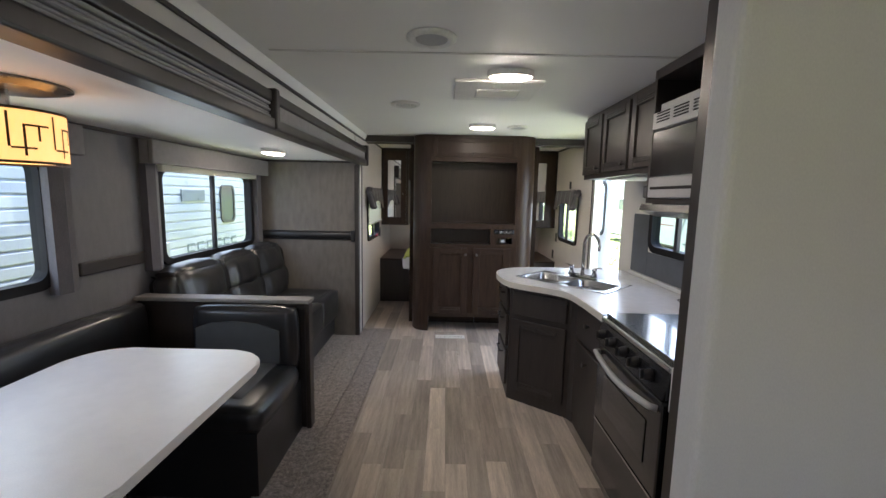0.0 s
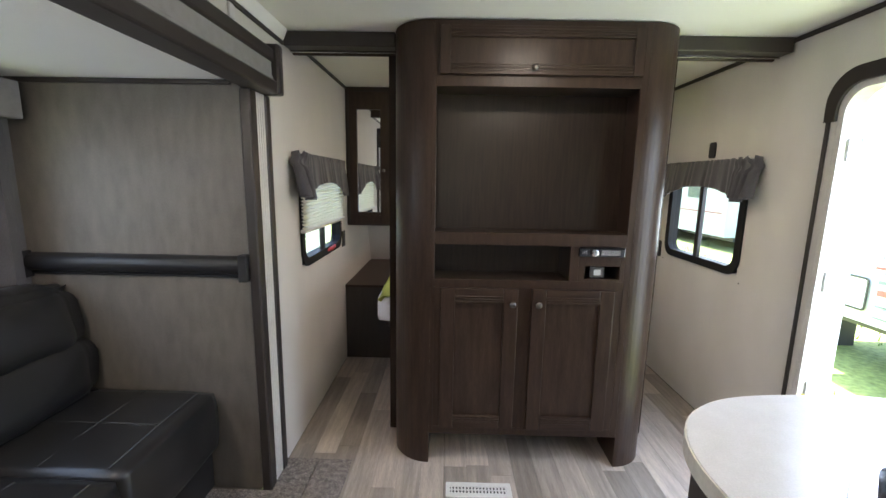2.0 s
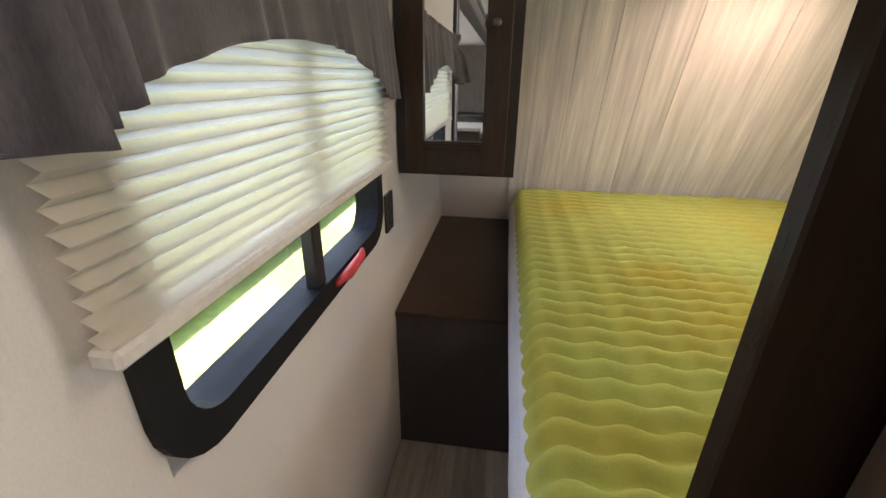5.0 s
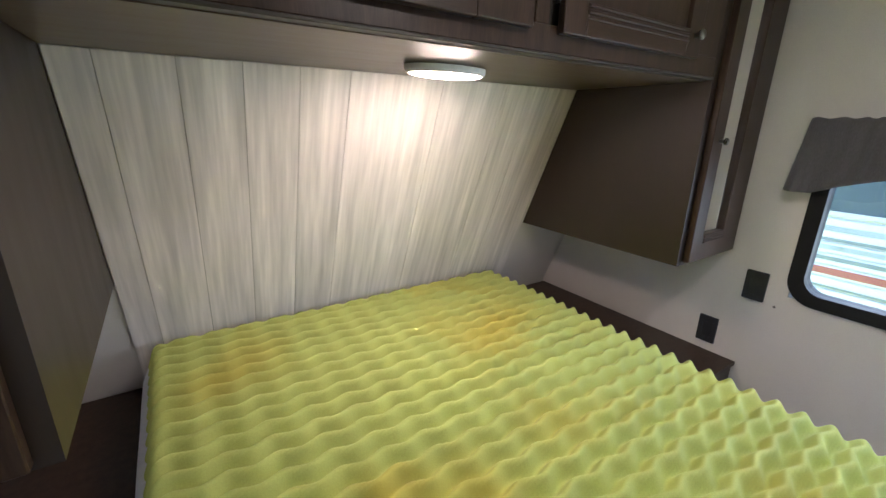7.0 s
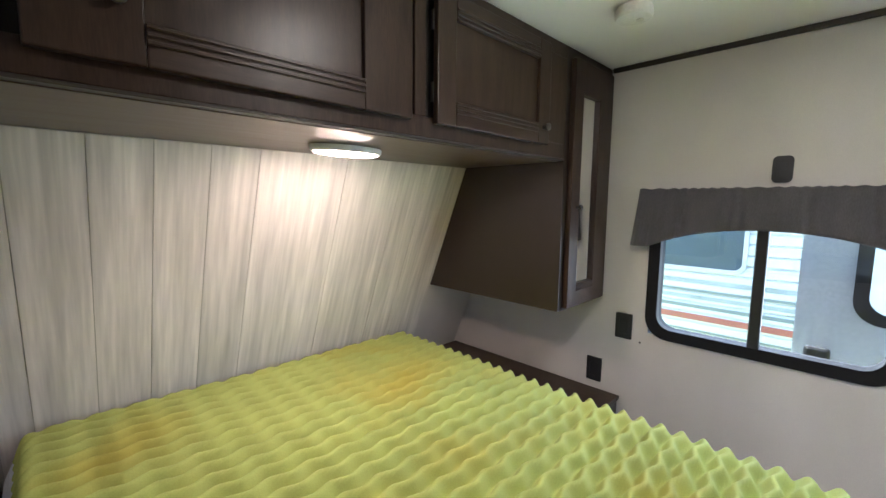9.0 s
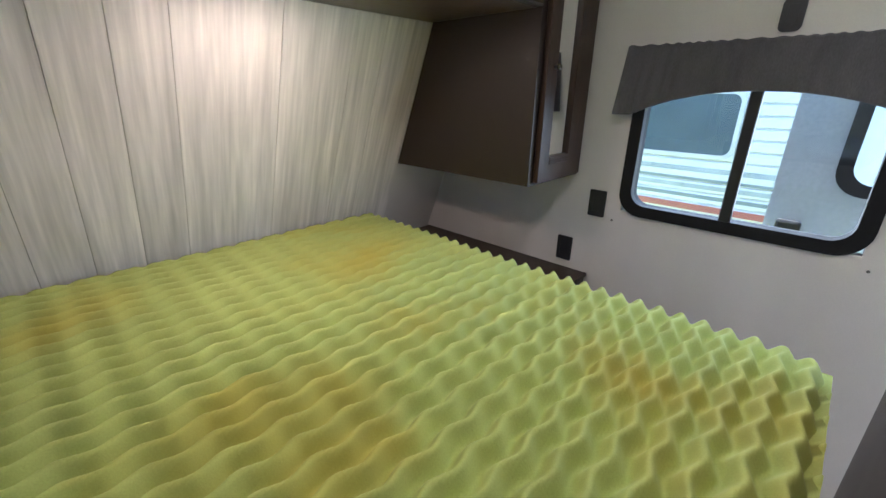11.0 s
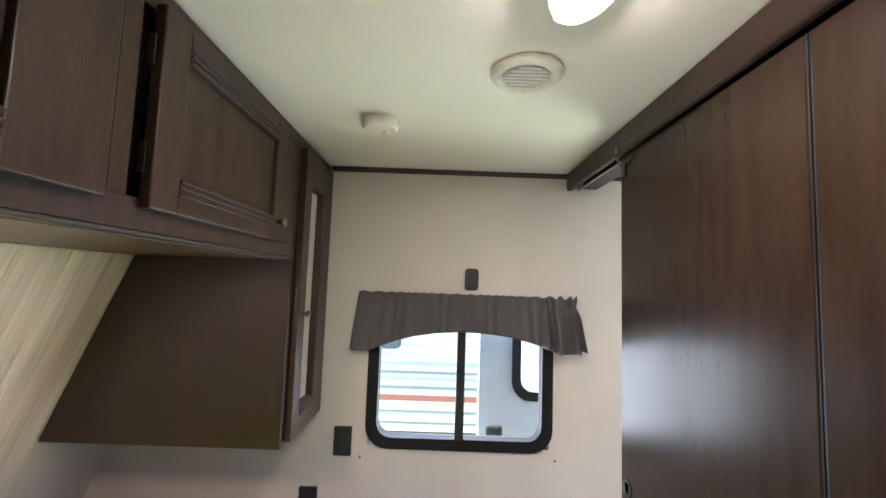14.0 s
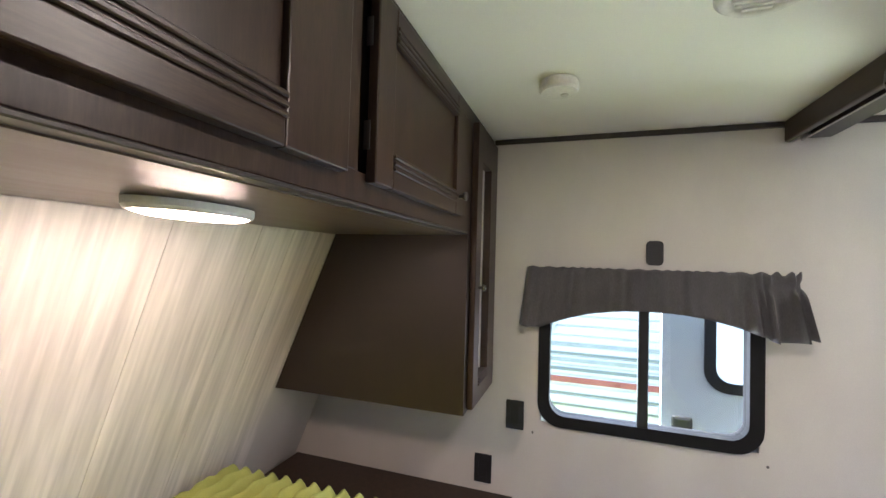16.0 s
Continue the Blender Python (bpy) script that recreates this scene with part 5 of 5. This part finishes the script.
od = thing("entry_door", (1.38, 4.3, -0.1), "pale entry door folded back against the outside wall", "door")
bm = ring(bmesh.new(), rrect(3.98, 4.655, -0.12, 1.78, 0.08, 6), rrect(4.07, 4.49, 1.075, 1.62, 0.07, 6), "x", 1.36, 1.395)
part("leaf", bm, SHADED_DOOR, od)
w = part("window_frame", ring(bmesh.new(), rrect(4.055, 4.505, 1.06, 1.635, 0.085, 6), rrect(4.095, 4.465, 1.10, 1.595, 0.06, 6), "x", 1.35, 1.36), BLACKP, od)
bm = bmesh.new()
bm.faces.new([bm.verts.new((1.375, a, b)) for a, b in rrect(4.075, 4.485, 1.08, 1.615, 0.065, 6)])
part("pane", bm, cloth_mat("obscure_door_glass", (0.8, 0.82, 0.82), 0.7), w)
part("latch_handle", box(1.335, 1.36, 4.545, 4.62, 0.885, 0.955, 0.012, 2), BLACKP, od, "black latch handle")

# ---- outside ----
GZ = -0.72
bm = bmesh.new()
bmesh.ops.create_grid(bm, x_segments=90, y_segments=90, size=1.0)
for v in bm.verts:
    r = v.co.copy()
    v.co = Vector((r.x * abs(r.x) * 400, 3 + r.y * abs(r.y) * 400, GZ + 0.04 * noise.noise(Vector((r.x * 30, r.y * 30, 0)))))
tagged(part("ground", bm, GRAVEL), "worn yellow-green grass with pale gravel", "ground", kind="structure")
bm = bmesh.new()
rng = random.Random(4)
for _ in range(9000):
    x, y = rng.uniform(2.2, 16), rng.uniform(0.5, 24)
    if noise.noise(Vector((x * 0.4, y * 0.4, 2))) < 0.02:
        continue
    a, h = rng.uniform(0, 6.28), rng.uniform(0.05, 0.16)
    dx, dy = 0.02 * math.cos(a), 0.02 * math.sin(a)
    z = GZ - 0.03
    vs = [bm.verts.new(p) for p in ((x - dx, y - dy, z), (x + dx, y + dy, z), (x + rng.uniform(-0.05, 0.05), y + rng.uniform(-0.05, 0.05), z + h))]
    bm.faces.new(vs)
tagged(part("grass", bm, GRASS), "tufts of sunlit grass", "grass", kind="stuff")


def trailer(name, x0, x1, y0, y1, side, label, windows, stripes, nose_y=None, z0=-0.15, z1=2.55):
    """A parked caravan whose visible side lies at x0 (side -1) or x1 (side +1)."""
    t = thing(name, ((x0 + x1) / 2, (y0 + y1) / 2, GZ), label, "trailer", "parked trailers")
    prof = [(y0, z0), (y1, z0), (y1, z1 - 0.1), (y1 - 0.1, z1), (y0, z1)]
    if nose_y:
        prof = [(y0, z0), (y1 - 0.10, z0), (y1, z0 + 0.12), (y1 + 0.07, z0 + 0.45), (y1, z0 + 0.82), (y1 - 0.13, z0 + 1.15), (y1 - 0.36, z0 + 1.76), (y1 - 0.52, z0 + 1.98), (y1 - 0.76, z0 + 2.12), (y1 - 1.2, z0 + 2.28), (y1 - 2.0, z1), (y0, z1)]
    part("body", prism(bmesh.new(), prof, "x", x0, x1), SIDING, t)
    xf = x1 if side > 0 else x0
    zz = z0 + 0.10
    while zz < z1 - 0.2:
        edge = y1 - (0.85 if nose_y else 0.05)
        bm = bmesh.new()
        cube(bm, min(xf + side * 0.001, xf + side * 0.014), max(xf + side * 0.001, xf + side * 0.014), y0 + 0.02, edge - 0.05, zz, zz + 0.082, 0.006, 2)
        part("siding_course", bm, SIDING, t)
        zz += 0.10
    for a, b, c, d, m in stripes:
        lo, hi = sorted((xf + side * 0.0145, xf + side * 0.017))
        part("decal", box(lo, hi, a, b, c, d), m, t)
    for a, b, c, d in windows:
        lo, hi = sorted((xf + side * 0.015, xf + side * 0.03))
        wf = part("window_frame", ring(bmesh.new(), rrect(a, b, c, d, 0.09), rrect(a + 0.035, b - 0.035, c + 0.035, d - 0.035, 0.07), "x", lo, hi), GREYP if side < 0 else BLACKP, t)
        bm = prism(bmesh.new(), rrect(a + 0.03, b - 0.03, c + 0.03, d - 0.03, 0.07), "x", xf + side * 0.016, xf + side * 0.02)
        part("pane", bm, TINTED, wf)
    ym = (y0 + y1) / 2
    for k in (-0.5, 0.5):
        c = (xf - side * 0.1, ym + k, GZ + 0.34)
        wh = part("wheel", lathe(bmesh.new(), [(0.18, -0.10), (0.34, -0.10), (0.35, 0.0), (0.34, 0.10), (0.18, 0.10)], c, "x", 24), RUBBER, t)
        part("rim", lathe(bmesh.new(), [(0.17, -0.101), (0.17, -0.105), (0.05, -0.115)] if side < 0 else [(0.17, 0.101), (0.17, 0.105), (0.05, 0.115)], c, "x", 20), STEEL, wh)
    part("chassis", box(x0 + 0.3, x1 - 0.3, y0, y1 + (0.9 if nose_y else 0), z0 - 0.14, z0 - 0.005), BLACKP, t)
    for yy in (y0 + 0.3, y1 - 0.3):
        part("stabilizer_jack", tube(bmesh.new(), [((x0 + x1) / 2, yy, z0 - 0.13), ((x0 + x1) / 2, yy, GZ)], 0.03, 8), BLACKP, t)
    return t


R_ST2 = [(-2.0, 6.2, 0.70, 0.745, STRIPE_C), (-2.0, 6.15, 0.62, 0.645, STRIPE_A), (-2.0, 6.2, 0.545, 0.585, STRIPE_C), (-2.0, 6.2, 0.455, 0.49, STRIPE_A), (-2.0, 6.2, 0.335, 0.395, STRIPE_B), (-2.0, 6.2, 0.22, 0.24, STRIPE_A), (-2.0, 6.2, 0.10, 0.12, STRIPE_A)]
tn = trailer("travel_trailer", 3.9, 6.3, -2.0, 7.1, -1, "white travel trailer with maroon and grey stripes parked outside the door", [(5.2, 6.15, 0.83, 1.42), (2.2, 3.2, 0.83, 1.42)], R_ST2, nose_y=7.1, z0=0.02, z1=2.4)
ht = part("storage_hatch", prism(bmesh.new(), rrect(6.30, 6.95, 0.155, 0.475, 0.03, 4), "x", 3.885, 3.899), SIDING, tn, "white storage hatch")
part("hatch_seal", ring(bmesh.new(), rrect(6.285, 6.965, 0.14, 0.49, 0.04, 4), rrect(6.305, 6.945, 0.16, 0.47, 0.028, 4), "x", 3.878, 3.8845), BLACKP, ht, "black hatch seal")
part("decal", prism(bmesh.new(), [(6.44, 0.725), (6.97, 0.665), (6.98, 0.70)], "x", 3.893, 3.8985), STRIPE_A, tn)
part("decal", prism(bmesh.new(), [(6.02, 0.64), (6.24, 0.62), (6.26, 0.60), (6.02, 0.595)], "x", 3.878, 3.8835), STRIPE_B, tn)
part("front_moulding", tube(bmesh.new(), [(3.893, y, z) for y, z in ((7.10, 0.16), (7.165, 0.47), (7.095, 0.84), (6.965, 1.17), (6.735, 1.78), (6.575, 2.0), (6.335, 2.14), (5.9, 2.295))], 0.012, 6), GREYP, tn, "grey corner moulding")
part("marker_lamp", box(3.880, 3.8985, 6.975, 7.02, 0.30, 0.34, 0.006), mat("amber_marker", (0.75, 0.22, 0.03), 0.3), tn, "amber marker lamp")
part("tongue", tube(bmesh.new(), [(4.3, 7.0, -0.06), (5.1, 8.1, -0.1)], 0.04, 8), BLACKP, tn)
part("tongue", tube(bmesh.new(), [(5.9, 7.0, -0.06), (5.1, 8.1, -0.1)], 0.04, 8), BLACKP, tn)
part("tongue_jack", tube(bmesh.new(), [(5.1, 8.0, 0.35), (5.1, 8.0, GZ)], 0.035, 10), GREYP, tn)
trailer("travel_trailer", 8.6, 12.4, 15.6, 23.0, -1, "far white travel trailer standing on the grass", [(17.0, 17.9, 0.9, 1.5), (20.0, 21.0, 0.9, 1.5)], [(15.8, 22.8, 0.45, 0.5, STRIPE_B)], z0=-0.3)
trailer("travel_trailer", 25.0, 27.5, 14.0, 36.0, -1, "long white trailer at the far edge of the field", [(20.0, 21.0, 0.9, 1.5), (28.0, 29.0, 0.9, 1.5)], [(14.2, 35.8, 0.3, 0.4, STRIPE_A)], z0=-0.2)
L_ST = [(4.52 + 0.2 * k, 4.66 + 0.2 * k, z, z + 0.022, STRIPE_A) for k in range(6) for z in (0.715, 0.80)] + [(4.52 + 0.2 * k, 4.545 + 0.2 * k, 0.737, 0.80, STRIPE_A) for k in range(6)]
tl = trailer("travel_trailer", -5.9, -3.35, -3.0, 12.0, 1, "white corrugated travel trailer parked beside the slide-out", [(5.27, 5.64, 1.02, 1.53), (1.2, 1.9, 1.0, 1.5)], L_ST, z0=-0.5)
part("vent_hatch", box(-3.334, -3.32, 4.45, 4.91, 1.32, 1.46, 0.005), STRIPE_A, tl, "grey vent hatch")
part("emblem", ring(bmesh.new(), [(7.061 + 0.06 * math.cos(radians(a)), -0.316 + 0.06 * math.sin(radians(a))) for a in range(0, 360, 15)], [(7.061 + 0.045 * math.cos(radians(a)), -0.316 + 0.045 * math.sin(radians(a))) for a in range(0, 360, 15)], "x", -3.334, -3.329), STRIPE_A, tl, "round grey emblem")
part("service_hatch", box(-3.334, -3.32, 3.85, 4.2, 0.70, 0.88, 0.005), GREYP, tl, "grey service hatch")
cv = thing("propane_cover", (4.9, 7.65, GZ), "white propane tank cover on the trailer tongue", "cover")
part("shell", soft(4.55, 5.25, 7.4, 7.9, -0.25, 0.45, 0.1, 0.02), SIDING, cv, smooth=True)
part("skirt", box(4.7, 5.1, 7.5, 7.8, GZ, -0.24, 0.01), BLACKP, cv)


def tree(x, y, h, seed):
    rng = random.Random(seed)
    t = thing("tree", (x, y, GZ), "leafy green broadleaf tree in the sun", "tree", "trees")
    bm = tube(bmesh.new(), [(x, y, GZ - 0.1), (x + 0.1, y, GZ + h * 0.25), (x, y + 0.1, GZ + h * 0.5), (x + 0.1, y, GZ + h * 0.85)], [0.24, 0.19, 0.13, 0.04], 9)
    for k in range(9):
        a, z = rng.uniform(0, 6.28), GZ + h * rng.uniform(0.3, 0.7)
        l = h * rng.uniform(0.18, 0.32)
        tube(bm, [(x, y, z), (x + 0.5 * l * math.cos(a), y + 0.5 * l * math.sin(a), z + 0.35 * l), (x + l * math.cos(a), y + l * math.sin(a), z + 0.8 * l)], [0.07, 0.045, 0.015], 6)
    part("trunk", bm, BARK, t)
    bm = bmesh.new()
    hubs = [(x + rng.gauss(0, h * 0.17), y + rng.gauss(0, h * 0.17), GZ + h * rng.uniform(0.42, 1.0)) for _ in range(34)]
    for _ in range(3600):
        c = Vector(rng.choice(hubs)) + Vector((rng.gauss(0, 0.42), rng.gauss(0, 0.42), rng.gauss(0, 0.32)))
        u = Vector((rng.uniform(-1, 1), rng.uniform(-1, 1), rng.uniform(-1, 1))).normalized()
        v = u.orthogonal().normalized()
        s = rng.uniform(0.07, 0.14)
        bm.faces.new([bm.verts.new(c + p) for p in (u * s, v * s * 0.5, -u * s, -v * s * 0.5)])
    part("crown", bm, LEAF, t)


tree(15.5, 23.0, 7.0, 1)
tree(7.0, 28.0, 6.0, 2)
tree(30.0, 27.0, 7.5, 3)

# ---- floor boards, last ----
fl = bpy.data.objects["floor"]
rng = random.Random(11)
pw, meshes = 0.112, {}
count = 0
rest = bmesh.new()
x = -W + 0.001
while x < W - 0.01:
    x1 = min(x + pw, W - 0.001)
    y = BACK + 0.01 - rng.uniform(0, 0.8)
    while y < 6.3:
        ln = rng.choice((0.55, 0.75, 0.9))
        a, b = max(y, BACK + 0.01), min(y + ln, 6.3)
        y += ln
        if b - a < 0.03:
            continue
        if (x < -0.86 and a < 3.6) or a > 5.2 or b < -0.4:
            cube(rest, x + 0.0006, x1 - 0.0006, a + 0.0006, b - 0.0006, -0.006, 0.0)
            continue
        key = (round(x1 - x, 4), round(b - a, 4))
        if key not in meshes:
            bm = box(-key[0] / 2 + 0.0006, key[0] / 2 - 0.0006, -key[1] / 2 + 0.0006, key[1] / 2 - 0.0006, -0.006, 0.0)
            me = bpy.data.meshes.new("floor_plank")
            bm.to_mesh(me)
            bm.free()
            me.materials.append(PLANKS)
            meshes[key] = me
        p = new("floor_plank", meshes[key])
        p.parent = fl
        p.location = ((x + x1) / 2, (a + b) / 2, 0)
        count += 1
    x += pw
tagged(part("floor_plank_rest", rest, PLANKS, fl), kind="stuff")
